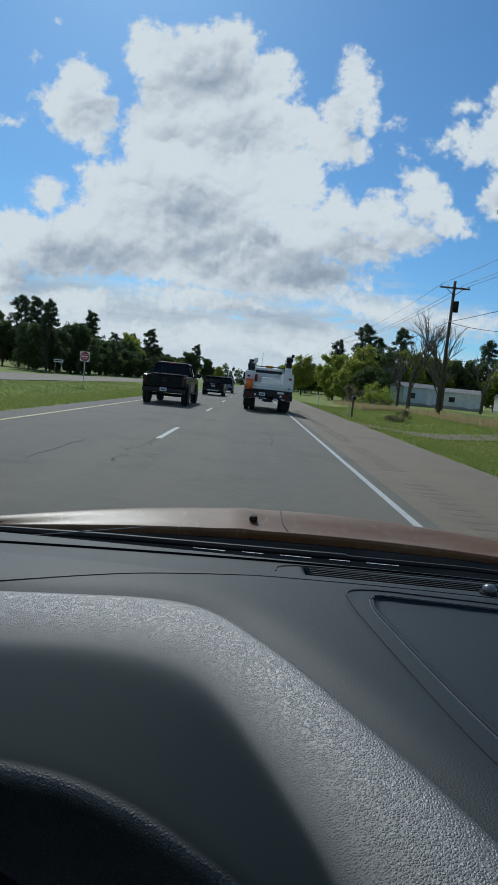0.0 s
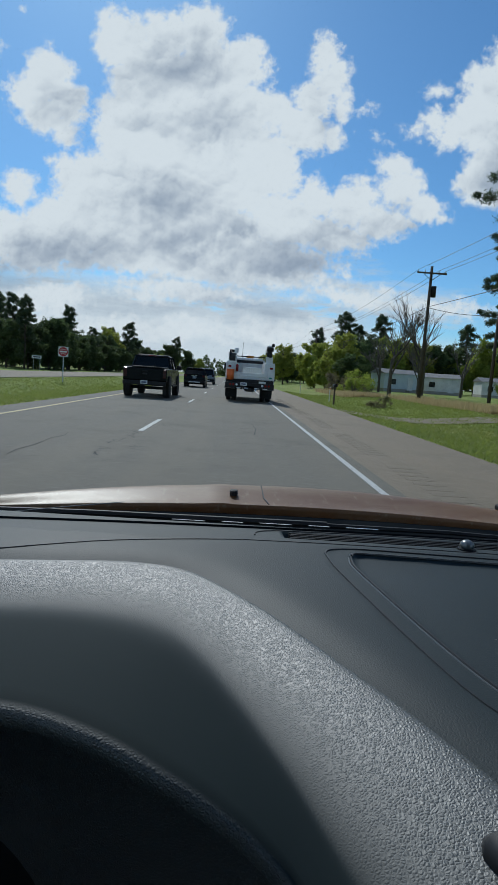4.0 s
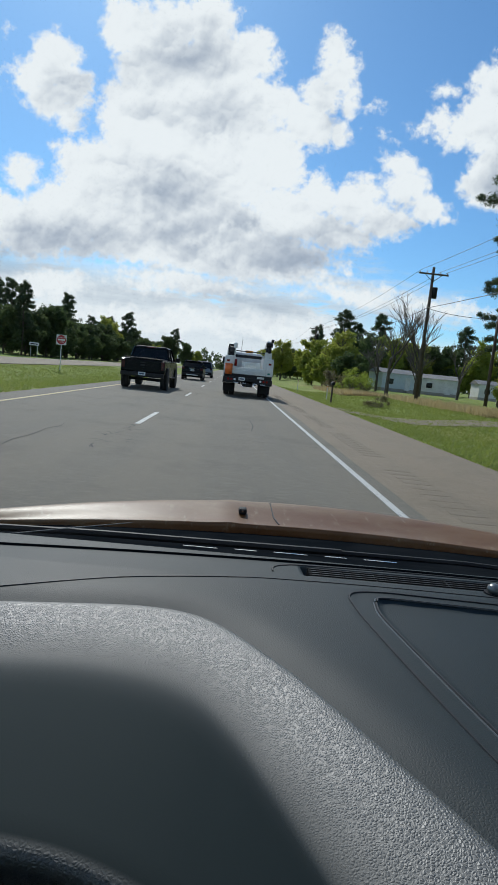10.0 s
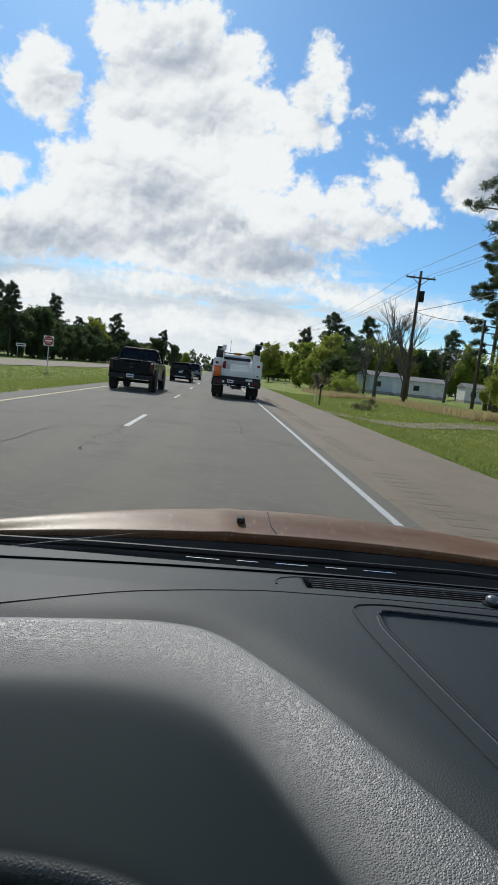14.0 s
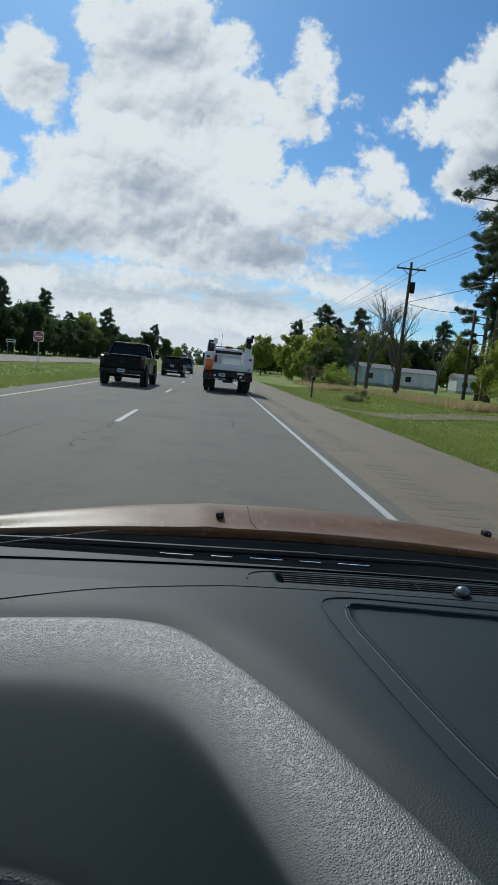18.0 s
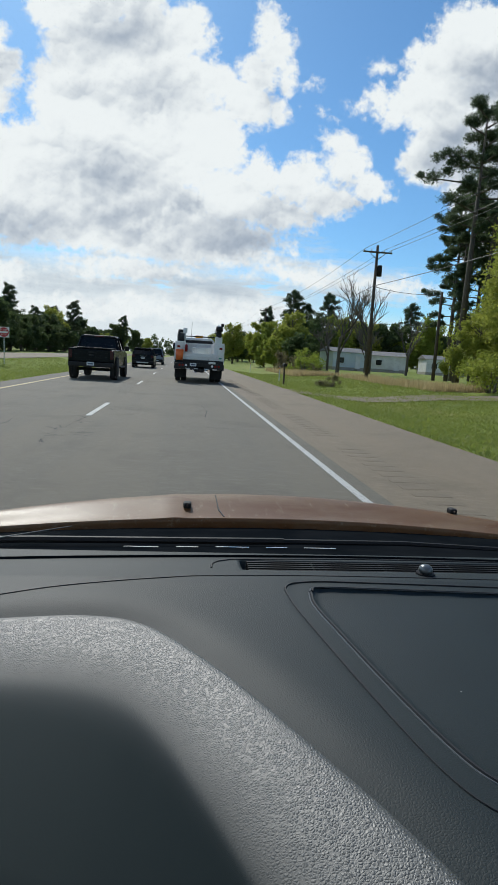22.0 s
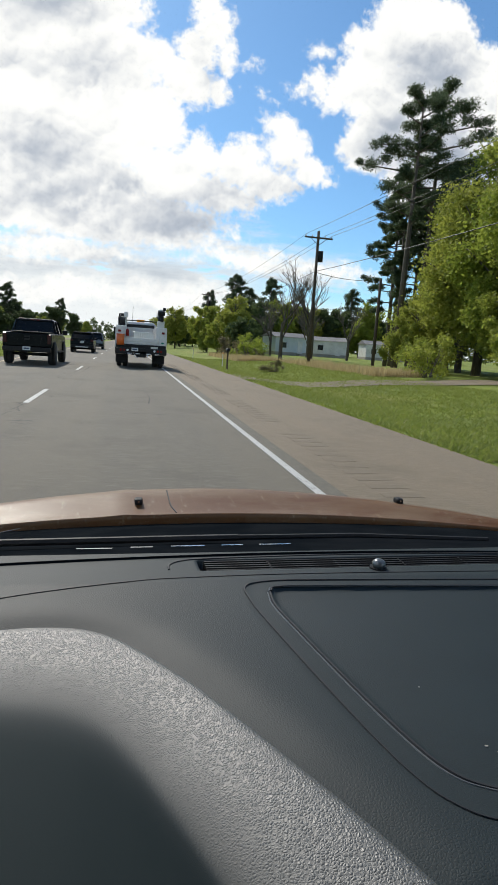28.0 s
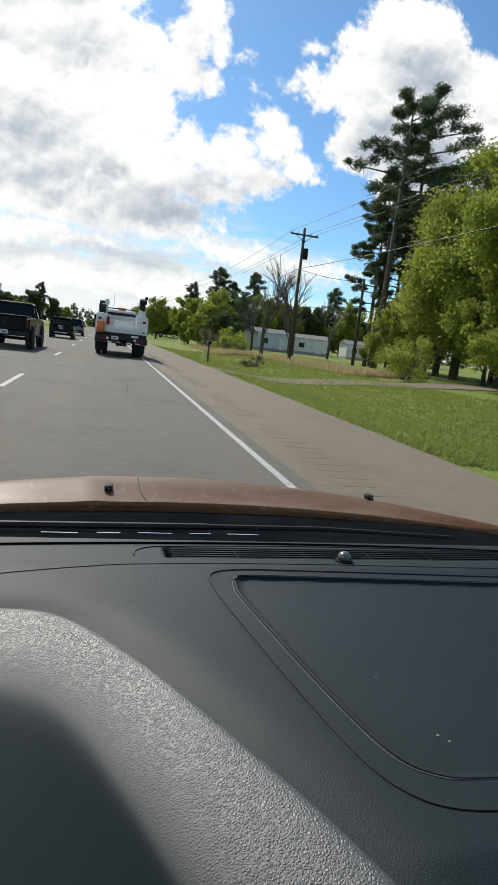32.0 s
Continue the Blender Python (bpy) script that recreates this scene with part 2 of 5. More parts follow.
class Mat:
    """A node material being built: colour from mixed noises, bump from noise."""

    def __init__(self, name, rough=0.6, metal=0.0, spec=0.5):
        self.m = bpy.data.materials.new(name)
        self.m.use_nodes = True
        self.t = self.m.node_tree
        self.b = self.t.nodes["Principled BSDF"]
        self.b.inputs["Roughness"].default_value = rough
        self.b.inputs["Metallic"].default_value = metal
        self.b.inputs["Specular IOR Level"].default_value = spec
        self.coord = self.t.nodes.new("ShaderNodeTexCoord").outputs["Object"]
        self.col = None

    def noise(self, scale, detail=4.0, rough=0.55, stretch=(1, 1, 1)):
        v = self.coord
        if stretch != (1, 1, 1):
            mp = self.t.nodes.new("ShaderNodeMapping")
            mp.inputs["Scale"].default_value = stretch
            self.t.links.new(v, mp.inputs[0])
            v = mp.outputs[0]
        n = self.t.nodes.new("ShaderNodeTexNoise")
        n.inputs["Scale"].default_value, n.inputs["Detail"].default_value, n.inputs["Roughness"].default_value = scale, detail, rough
        self.t.links.new(v, n.inputs["Vector"])
        return n.outputs[0]

    def voronoi(self, scale, feature="DISTANCE_TO_EDGE"):
        n = self.t.nodes.new("ShaderNodeTexVoronoi")
        n.feature = feature
        n.inputs["Scale"].default_value = scale
        self.t.links.new(self.coord, n.inputs["Vector"])
        return n.outputs[0]

    def ramp(self, fac, lo, hi):
        n = self.t.nodes.new("ShaderNodeMapRange")
        n.interpolation_type = "SMOOTHSTEP"
        self.t.links.new(fac, n.inputs[0])
        n.inputs[1].default_value, n.inputs[2].default_value = lo, hi
        return n.outputs[0]

    def base(self, rgb):
        n = self.t.nodes.new("ShaderNodeRGB")
        n.outputs[0].default_value = (*rgb, 1)
        self.col = n.outputs[0]
        self.t.links.new(self.col, self.b.inputs["Base Color"])
        return self

    def mix(self, fac, rgb, lo=0.4, hi=0.6, amount=1.0):
        f = self.ramp(fac, lo, hi)
        mu = self.t.nodes.new("ShaderNodeMath")
        mu.operation = "MULTIPLY"
        self.t.links.new(f, mu.inputs[0])
        mu.inputs[1].default_value = amount
        n = self.t.nodes.new("ShaderNodeMix")
        n.data_type = "RGBA"
        self.t.links.new(mu.outputs[0], n.inputs[0])
        self.t.links.new(self.col, n.inputs[6])
        n.inputs[7].default_value = (*rgb, 1)
        self.col = n.outputs[2]
        self.t.links.new(self.col, self.b.inputs["Base Color"])
        return self

    def random(self, rgb, amount=1.0):
        """Towards rgb by a number of the object's own."""
        o = self.t.nodes.new("ShaderNodeObjectInfo").outputs["Random"]
        return self.mix(o, rgb, 0.0, 1.0, amount)

    def island(self, rgb, amount=1.0):
        o = self.t.nodes.new("ShaderNodeNewGeometry").outputs["Random Per Island"]
        return self.mix(o, rgb, 0.0, 1.0, amount)

    def rough_by(self, fac, lo, hi):
        n = self.t.nodes.new("ShaderNodeMapRange")
        self.t.links.new(fac, n.inputs[0])
        n.inputs[3].default_value, n.inputs[4].default_value = lo, hi
        self.t.links.new(n.outputs[0], self.b.inputs["Roughness"])
        return self

    def bump(self, height, dist, strength=1.0):
        n = self.t.nodes.new("ShaderNodeBump")
        n.inputs["Distance"].default_value, n.inputs["Strength"].default_value = dist, strength
        self.t.links.new(height, n.inputs["Height"])
        old = self.b.inputs["Normal"]
        if old.is_linked:
            self.t.links.new(old.links[0].from_socket, n.inputs["Normal"])
        self.t.links.new(n.outputs[0], old)
        return self


def simple(name, rgb, rough=0.5, metal=0.0, vary=None, scale=3.0, amount=0.5, bump=0.0, bscale=60.0, spec=0.5):
    a = Mat(name, rough, metal, spec).base(rgb)
    if vary:
        a.mix(a.noise(scale, 5.0), vary, 0.35, 0.65, amount)
    if bump:
        a.bump(a.noise(bscale, 4.0), bump)
    return a.m


def asphalt(name, dark, light, brown):
    a = Mat(name, 0.85, 0.0, 0.35).base(dark)
    a.mix(a.noise(260.0, 3.0, 0.7), light, 0.40, 0.72, 0.75)
    a.mix(a.noise(45.0, 5.0, 0.75), tuple(c * 0.5 for c in dark), 0.50, 0.66, 0.7)
    a.mix(a.noise(5.0, 6.0, 0.7, (1.0, 3.0, 1.0)), light, 0.50, 0.68, 0.55)
    a.mix(a.noise(9.0, 7.0, 0.8, (0.5, 2.2, 1.0)), tuple(c * 0.5 for c in dark), 0.56, 0.68, 0.45)
    a.mix(a.noise(18.0, 6.0, 0.75), light, 0.52, 0.70, 0.5)
    a.mix(a.noise(1.0, 5.0, 0.6, (1.0, 0.035, 1.0)), brown, 0.38, 0.68, 0.5)
    a.mix(a.noise(0.5, 6.0, 0.65), tuple(c * 0.6 for c in dark), 0.48, 0.72, 0.42)
    a.bump(a.noise(160.0, 4.0, 0.7), 0.004)
    return a.m


M = {}
M["asphalt"] = asphalt("asphalt", (0.118, 0.107, 0.085), (0.225, 0.205, 0.162), (0.175, 0.152, 0.112))
M["shoulder"] = asphalt("shoulder_asphalt", (0.180, 0.145, 0.100), (0.295, 0.24, 0.172), (0.225, 0.176, 0.12))
M["tar"] = simple("crack_tar", (0.045, 0.043, 0.04), 0.95, vary=(0.05, 0.048, 0.045), scale=8, amount=0.7)
a = Mat("line_paint", 0.7).base((0.46, 0.46, 0.43))
a.mix(a.noise(28.0, 5.0, 0.7), (0.16, 0.155, 0.14), 0.54, 0.62, 0.85)
M["line"] = a.m
a = Mat("yellow_line_paint", 0.7).base((0.55, 0.43, 0.20))
a.mix(a.noise(22.0, 5.0, 0.7), (0.17, 0.155, 0.12), 0.50, 0.62, 0.85)
M["line_yellow"] = a.m
M["rumble"] = asphalt("rumble_asphalt", (0.158, 0.128, 0.090), (0.26, 0.212, 0.152), (0.20, 0.157, 0.108))
a = Mat("grass", 0.9, 0.0, 0.2).base((0.22, 0.27, 0.045))
a.mix(a.noise(0.35, 5.0, 0.6), (0.15, 0.19, 0.038), 0.38, 0.62, 0.8)
a.mix(a.noise(0.12, 5.0, 0.6, (1.0, 0.3, 1.0)), (0.34, 0.29, 0.11), 0.50, 0.7, 0.65)
a.mix(a.noise(9.0, 5.0, 0.7), (0.12, 0.145, 0.035), 0.48, 0.7, 0.5)
a.bump(a.noise(14.0, 5.0, 0.7), 0.05)
M["ground"] = a.m
M["concrete"] = simple("pale_concrete", (0.36, 0.34, 0.30), 0.85, vary=(0.27, 0.25, 0.22), scale=1.5, amount=0.7, bump=0.003, bscale=90)
a = Mat("bark", 0.9).base((0.085, 0.07, 0.055))
a.mix(a.noise(6.0, 5.0, 0.7, (3, 3, 0.6)), (0.17, 0.145, 0.115), 0.45, 0.65, 0.8)
a.bump(a.noise(9.0, 5.0, 0.7, (3, 3, 0.5)), 0.03)
M["bark"] = a.m
M["twig"] = simple("grey_twigs", (0.15, 0.125, 0.10), 0.9, vary=(0.08, 0.065, 0.055), scale=2.0)


def leaf(name, a_rgb, b_rgb, c_rgb):
    a = Mat(name, 0.6, 0.0, 0.25).base(a_rgb)
    a.island(b_rgb, 0.9)
    a.random(c_rgb, 0.5)
    t = a.t.nodes.new("ShaderNodeBsdfTranslucent")
    a.t.links.new(a.col, t.inputs[0])
    mx = a.t.nodes.new("ShaderNodeMixShader")
    mx.inputs[0].default_value = 0.55
    a.t.links.new(a.b.outputs[0], mx.inputs[1])
    a.t.links.new(t.outputs[0], mx.inputs[2])
    a.t.links.new(mx.outputs[0], a.t.nodes["Material Output"].inputs[0])
    return a.m


M["blades"] = leaf("grass_blades", (0.19, 0.25, 0.045), (0.33, 0.35, 0.10), (0.22, 0.26, 0.05))
M["straw"] = leaf("dry_straw_grass", (0.40, 0.31, 0.16), (0.52, 0.42, 0.24), (0.34, 0.29, 0.14))
M["sign_red"] = simple("sign_red_sheeting", (0.42, 0.03, 0.035), 0.45, vary=(0.34, 0.03, 0.035), scale=5)
M["leaf"] = leaf("spring_leaves", (0.23, 0.29, 0.045), (0.38, 0.43, 0.075), (0.38, 0.36, 0.08))
M["leaf_dark"] = leaf("dark_leaves", (0.070, 0.105, 0.040), (0.125, 0.165, 0.058), (0.10, 0.125, 0.052))
M["needle"] = leaf("pine_needles", (0.065, 0.097, 0.050), (0.115, 0.150, 0.075), (0.085, 0.11, 0.060))
M["brush"] = leaf("brown_brush", (0.17, 0.14, 0.085), (0.24, 0.205, 0.115), (0.15, 0.16, 0.065))
M["pole"] = simple("weathered_pole", (0.10, 0.075, 0.055), 0.9, vary=(0.05, 0.038, 0.03), scale=4, amount=0.7, bump=0.006, bscale=30)
M["wire"] = simple("black_wire", (0.03, 0.03, 0.032), 0.6)
M["siding"] = simple("white_siding", (0.68, 0.68, 0.66), 0.6, vary=(0.52, 0.52, 0.5), scale=1.2, amount=0.6)
M["siding_blue"] = simple("blue_grey_siding", (0.56, 0.61, 0.64), 0.6, vary=(0.46, 0.52, 0.56), scale=1.2, amount=0.6)
M["roof"] = simple("grey_roof", (0.20, 0.19, 0.185), 0.7, vary=(0.13, 0.12, 0.115), scale=2.0, amount=0.7)
M["dark_glass"] = simple("dark_window_glass", (0.006, 0.007, 0.008), 0.08, vary=(0.010, 0.011, 0.012), scale=1.0, spec=0.3)
M["white_paint"] = simple("white_truck_paint", (0.72, 0.72, 0.70), 0.32, vary=(0.58, 0.575, 0.55), scale=2.2, amount=0.55)
M["diamond"] = simple("aluminium_plate", (0.62, 0.62, 0.61), 0.35, 0.85, vary=(0.5, 0.5, 0.5), scale=25, amount=0.5, bump=0.004, bscale=70)
M["black_paint"] = simple("black_paint", (0.005, 0.0055, 0.0065), 0.25, vary=(0.009, 0.009, 0.010), scale=1.3, spec=0.12)
M["grey_paint"] = simple("dark_silver_paint", (0.16, 0.175, 0.20), 0.3, 0.5, vary=(0.12, 0.13, 0.15), scale=1.3)
M["black_plastic"] = simple("black_plastic", (0.010, 0.010, 0.011), 0.6, vary=(0.018, 0.018, 0.018), scale=6, spec=0.25)
M["black_steel"] = simple("black_steel", (0.012, 0.012, 0.013), 0.55, 0.0, vary=(0.026, 0.024, 0.022), scale=5, amount=0.6, spec=0.25)
M["tyre"] = simple("tyre_rubber", (0.02, 0.02, 0.02), 0.8, vary=(0.045, 0.042, 0.038), scale=7)
M["rim"] = simple("alloy_rim", (0.5, 0.5, 0.51), 0.3, 0.9, vary=(0.35, 0.35, 0.35), scale=8)
M["chrome"] = simple("chrome", (0.75, 0.75, 0.76), 0.12, 1.0)
M["red_lens"] = simple("red_lens", (0.20, 0.010, 0.008), 0.2, spec=0.3)
M["smoked_lens"] = simple("smoked_red_lens", (0.05, 0.006, 0.006), 0.25, vary=(0.03, 0.005, 0.005), scale=9, spec=0.3)
M["orange_lens"] = simple("orange_red_cooler", (0.75, 0.17, 0.03), 0.4, vary=(0.6, 0.1, 0.02), scale=8, amount=0.5)
M["amber"] = simple("amber_lens", (0.85, 0.33, 0.02), 0.2)
M["clear_lens"] = simple("clear_lens", (0.7, 0.7, 0.72), 0.1)
M["plate"] = simple("number_plate", (0.62, 0.63, 0.64), 0.4)
M["plate_bar"] = simple("plate_writing", (0.06, 0.08, 0.14), 0.5)
M["hose"] = simple("dark_hose", (0.03, 0.03, 0.03), 0.6)
M["green_tag"] = simple("green_decal", (0.03, 0.22, 0.16), 0.4)

# dashboard plastic with a leather grain
a = Mat("grained_dash", 0.5, 0.0, 0.3).base((0.0112, 0.0202, 0.0222))
a.mix(a.noise(7.0, 4.0), (0.0160, 0.0270, 0.0295), 0.35, 0.7, 0.6)
a.mix(a.noise(900.0, 3.0), (0.012, 0.014, 0.015), 0.4, 0.7, 0.5)
cells = a.voronoi(420.0)
a.bump(a.ramp(cells, 0.0, 0.30), 0.00022, 0.4)
a.bump(a.noise(330.0, 2.0), 0.0002, 0.3)
a.rough_by(a.noise(3.0, 3.0), 0.52, 0.66)
M["dash"] = a.m
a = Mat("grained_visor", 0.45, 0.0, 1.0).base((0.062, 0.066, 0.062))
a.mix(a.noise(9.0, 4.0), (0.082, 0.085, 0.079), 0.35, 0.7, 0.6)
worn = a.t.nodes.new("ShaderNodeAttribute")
worn.attribute_name = "shade_smoothness"          # 0: grained ledge coloured as sunlit, 1: smooth matte hood coloured as shaded
# the sun on the ledge and the hood's shade are mixed into the base colour
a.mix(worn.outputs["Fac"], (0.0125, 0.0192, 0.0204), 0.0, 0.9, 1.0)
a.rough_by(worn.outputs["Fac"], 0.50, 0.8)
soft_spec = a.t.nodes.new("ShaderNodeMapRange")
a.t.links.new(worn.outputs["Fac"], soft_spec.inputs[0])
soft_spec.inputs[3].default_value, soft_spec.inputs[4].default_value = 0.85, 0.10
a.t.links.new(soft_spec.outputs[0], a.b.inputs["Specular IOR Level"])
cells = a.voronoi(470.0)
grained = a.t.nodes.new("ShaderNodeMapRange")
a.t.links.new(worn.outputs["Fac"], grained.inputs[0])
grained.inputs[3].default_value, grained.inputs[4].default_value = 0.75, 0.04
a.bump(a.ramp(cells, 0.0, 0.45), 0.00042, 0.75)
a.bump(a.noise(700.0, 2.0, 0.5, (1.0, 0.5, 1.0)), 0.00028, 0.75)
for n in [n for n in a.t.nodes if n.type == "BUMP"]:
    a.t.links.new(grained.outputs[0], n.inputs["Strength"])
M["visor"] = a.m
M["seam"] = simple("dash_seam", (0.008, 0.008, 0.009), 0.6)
M["frit"] = simple("black_cowl", (0.006, 0.008, 0.010), 0.8, vary=(0.012, 0.014, 0.016), scale=9, amount=0.8, spec=0.0)
a = Mat("brown_hood_paint", 0.36, 0.0, 0.28).base((0.120, 0.047, 0.013))
a.mix(a.noise(5.0, 5.0, 0.6, (0.5, 2.0, 1.0)), (0.175, 0.098, 0.045), 0.40, 0.64, 0.65)
a.mix(a.noise(3.0, 6.0, 0.7, (0.6, 1.6, 1.0)), (0.225, 0.158, 0.090), 0.44, 0.66, 0.6)
a.mix(a.noise(60.0, 5.0, 0.8, (1.0, 0.25, 1.0)), (0.30, 0.235, 0.145), 0.56, 0.70, 0.55)
a.mix(a.noise(220.0, 3.0, 0.7), (0.4, 0.32, 0.25), 0.66, 0.74, 0.6)
a.rough_by(a.noise(6.0, 4.0), 0.35, 0.55)
M["hood"] = a.m
M["headliner"] = simple("grey_headliner", (0.30, 0.29, 0.27), 0.95, vary=(0.26, 0.25, 0.235), scale=20)
M["needle_red"] = simple("red_gauge_needle", (0.5, 0.01, 0.01), 0.4)
lit = M["needle_red"].node_tree.nodes["Principled BSDF"]      # the needle is lit from within
lit.inputs["Emission Color"].default_value, lit.inputs["Emission Strength"].default_value = (1.0, 0.03, 0.02, 1), 0.7
M["sensor"] = simple("dull_grey_lens", (0.20, 0.21, 0.21), 0.28, 0.55, vary=(0.12, 0.125, 0.12), scale=90, amount=0.6)
# paler than the dash, to paint highlights along edges
M["lip"] = simple("pale_edge_highlight", (0.10, 0.105, 0.105), 0.35, vary=(0.07, 0.075, 0.075), scale=40, amount=0.6)
g = bpy.data.materials.new("windshield_glass")
g.use_nodes = True
gt = g.node_tree
gt.nodes.clear()
tr, gl, fr, mx, mo = (gt.nodes.new("ShaderNode" + k) for k in ("BsdfTransparent", "BsdfGlossy", "Fresnel", "MixShader", "OutputMaterial"))
tr.inputs[0].default_value = (0.97, 0.985, 0.98, 1)
gl.inputs["Roughness"].default_value = 0.02
fr.inputs[0].default_value = 1.12
for x, y in ((fr.outputs[0], mx.inputs[0]), (tr.outputs[0], mx.inputs[1]), (gl.outputs[0], mx.inputs[2]), (mx.outputs[0], mo.inputs[0])):
    gt.links.new(x, y)
M["windshield"] = g

# ---- mesh helpers ----


def link_mesh(name, me, parent=None, label="", smooth=True):
    if smooth:
        me.shade_smooth()
    ob = new(name, me)
    ob.parent = parent
    if label:
        ob["label"] = label
    return ob


def part(name, bm, material, parent=None, label="", smooth=False):
    """Links a bmesh as one mesh object under a thing or a part."""
    me = bpy.data.meshes.new(name)
    bm.to_mesh(me)
    bm.free()
    me.materials.append(M[material])
    return link_mesh(name, me, parent, label, smooth)


def thing(name, at, label, category, group="", kind="", turn=0.0):
    ob = new(name)
    ob.matrix_basis = pose(*at, 0, 0, turn)
    return tagged(ob, label, category, group, kind)


def box(cx, cy, cz, sx, sy, sz, bevel=0.0, bm=None, seg=2):
    bm = bm or bmesh.new()
    r = bmesh.ops.create_cube(bm, size=1.0, matrix=Matrix.Translation((cx, cy, cz)) @ Matrix.Diagonal((sx, sy, sz, 1)))
    if bevel:
        es = list({e for v in r["verts"] for e in v.link_edges})
        bmesh.ops.bevel(bm, geom=es, offset=bevel, segments=seg, affect="EDGES", profile=0.5)
    return bm


def frustum(y0, z0, z1, low, high, bevel=0.0, bm=None):
    """A block between two rectangles: low and high are (x half, y back, y front)."""
    bm = bm or bmesh.new()
    vs = []
    for z, (hx, ya, yb) in ((z0, low), (z1, high)):
        vs += [bm.verts.new(p) for p in ((-hx, y0 + ya, z), (hx, y0 + ya, z), (hx, y0 + yb, z), (-hx, y0 + yb, z))]
    for f in ((3, 2, 1, 0), (4, 5, 6, 7), (0, 1, 5, 4), (1, 2, 6, 5), (2, 3, 7, 6), (3, 0, 4, 7)):
        bm.faces.new([vs[i] for i in f])
    if bevel:
        bmesh.ops.bevel(bm, geom=list({e for v in vs for e in v.link_edges}), offset=bevel, segments=2, affect="EDGES", profile=0.5)
    return bm


def tube(points, radii, n=8, bm=None, caps=True):
    """A round bar along points."""
    bm = bm or bmesh.new()
    pts = [Vector(p) for p in points]
    rings = []
    for i, p in enumerate(pts):
        d = (pts[min(i + 1, len(pts) - 1)] - pts[max(i - 1, 0)]).normalized()
        s = d.cross(Vector((0, 0, 1)) if abs(d.z) < 0.9 else Vector((0, 1, 0))).normalized()
        u = s.cross(d)
        r = radii[i] if isinstance(radii, (list, tuple)) else radii
        rings.append([bm.verts.new(p + r * (math.cos(k * math.tau / n) * s + math.sin(k * math.tau / n) * u)) for k in range(n)])
    for a_, b_ in zip(rings, rings[1:]):
        for k in range(n):
            bm.faces.new((a_[k], a_[(k + 1) % n], b_[(k + 1) % n], b_[k]))
    if caps:
        bm.faces.new(rings[0][::-1])
        bm.faces.new(rings[-1])
    return bm


def profile_block(outline, x0, x1, bevel=0.0):
    """An outline in (y, z) drawn out across x."""
    bm = bmesh.new()
    a_ = [bm.verts.new((x0, y, z)) for y, z in outline]
    b_ = [bm.verts.new((x1, y, z)) for y, z in outline]
    n = len(outline)
    bm.faces.new(a_)
    bm.faces.new(b_[::-1])
    for i in range(n):
        bm.faces.new((a_[(i + 1) % n], a_[i], b_[i], b_[(i + 1) % n]))
    bmesh.ops.recalc_face_normals(bm, faces=bm.faces[:])
    if bevel:
        bmesh.ops.bevel(bm, geom=bm.edges[:], offset=bevel, segments=2, affect="EDGES", profile=0.5)
    return bm


def lathe(profile, axis_at, n=24, bm=None):
    """Turns (offset along x, radius) pairs round an axis that lies along x."""
    bm = bm or bmesh.new()
    cx, cy, cz = axis_at
    rings = [[bm.verts.new((cx + o, cy + r * math.cos(k * math.tau / n), cz + r * math.sin(k * math.tau / n))) for k in range(n)] for o, r in profile]
    for a_, b_ in zip(rings, rings[1:]):
        for k in range(n):
            bm.faces.new((a_[k], b_[k], b_[(k + 1) % n], a_[(k + 1) % n]))
    bm.faces.new(rings[0])
    bm.faces.new(rings[-1][::-1])
    return bm


def smooth_line(ctrl, steps=8):
    """A Catmull-Rom line through control points."""
    pts = [Vector((*c, 0.0)) if len(c) == 2 else Vector(c) for c in ctrl]
    ext = [2 * pts[0] - pts[1]] + pts + [2 * pts[-1] - pts[-2]]
    res = []
    for i in range(1, len(ext) - 2):
        p0, p1, p2, p3 = ext[i - 1:i + 3]
        for k in range(steps):
            t = k / steps
            res.append(0.5 * (2 * p1 + (p2 - p0) * t + (2 * p0 - 5 * p1 + 4 * p2 - p3) * t * t + (3 * p1 - p0 - 3 * p2 + p3) * t ** 3))
    return res + [pts[-1]]


def grid_mesh(name, xs, ys, height, material, parent=None, label="", smooth=True):
    verts = [(x, y, height(x, y)) for y in ys for x in xs]
    n = len(xs)
    faces = [(j * n + i, j * n + i + 1, (j + 1) * n + i + 1, (j + 1) * n + i) for j in range(len(ys) - 1) for i in range(n - 1)]
    me = bpy.data.meshes.new(name)
    me.from_pydata(verts, [], faces)
    me.materials.append(M[material])
    return link_mesh(name, me, parent, label, smooth)


def ease(a_, b_, x):
    t = min(1.0, max(0.0, (x - a_) / (b_ - a_)))
    return t * t * (3 - 2 * t)


# ---- ground and road ----
LINE_R, LINE_M, LINE_L = 1.90, -1.85, -5.45     # painted lines
EDGE_R, EDGE_L = 4.9, -6.4                       # outer edges of the paved shoulders
OPP_L, OPP_R = -25.0, -15.5                      # the carriageway beyond the median


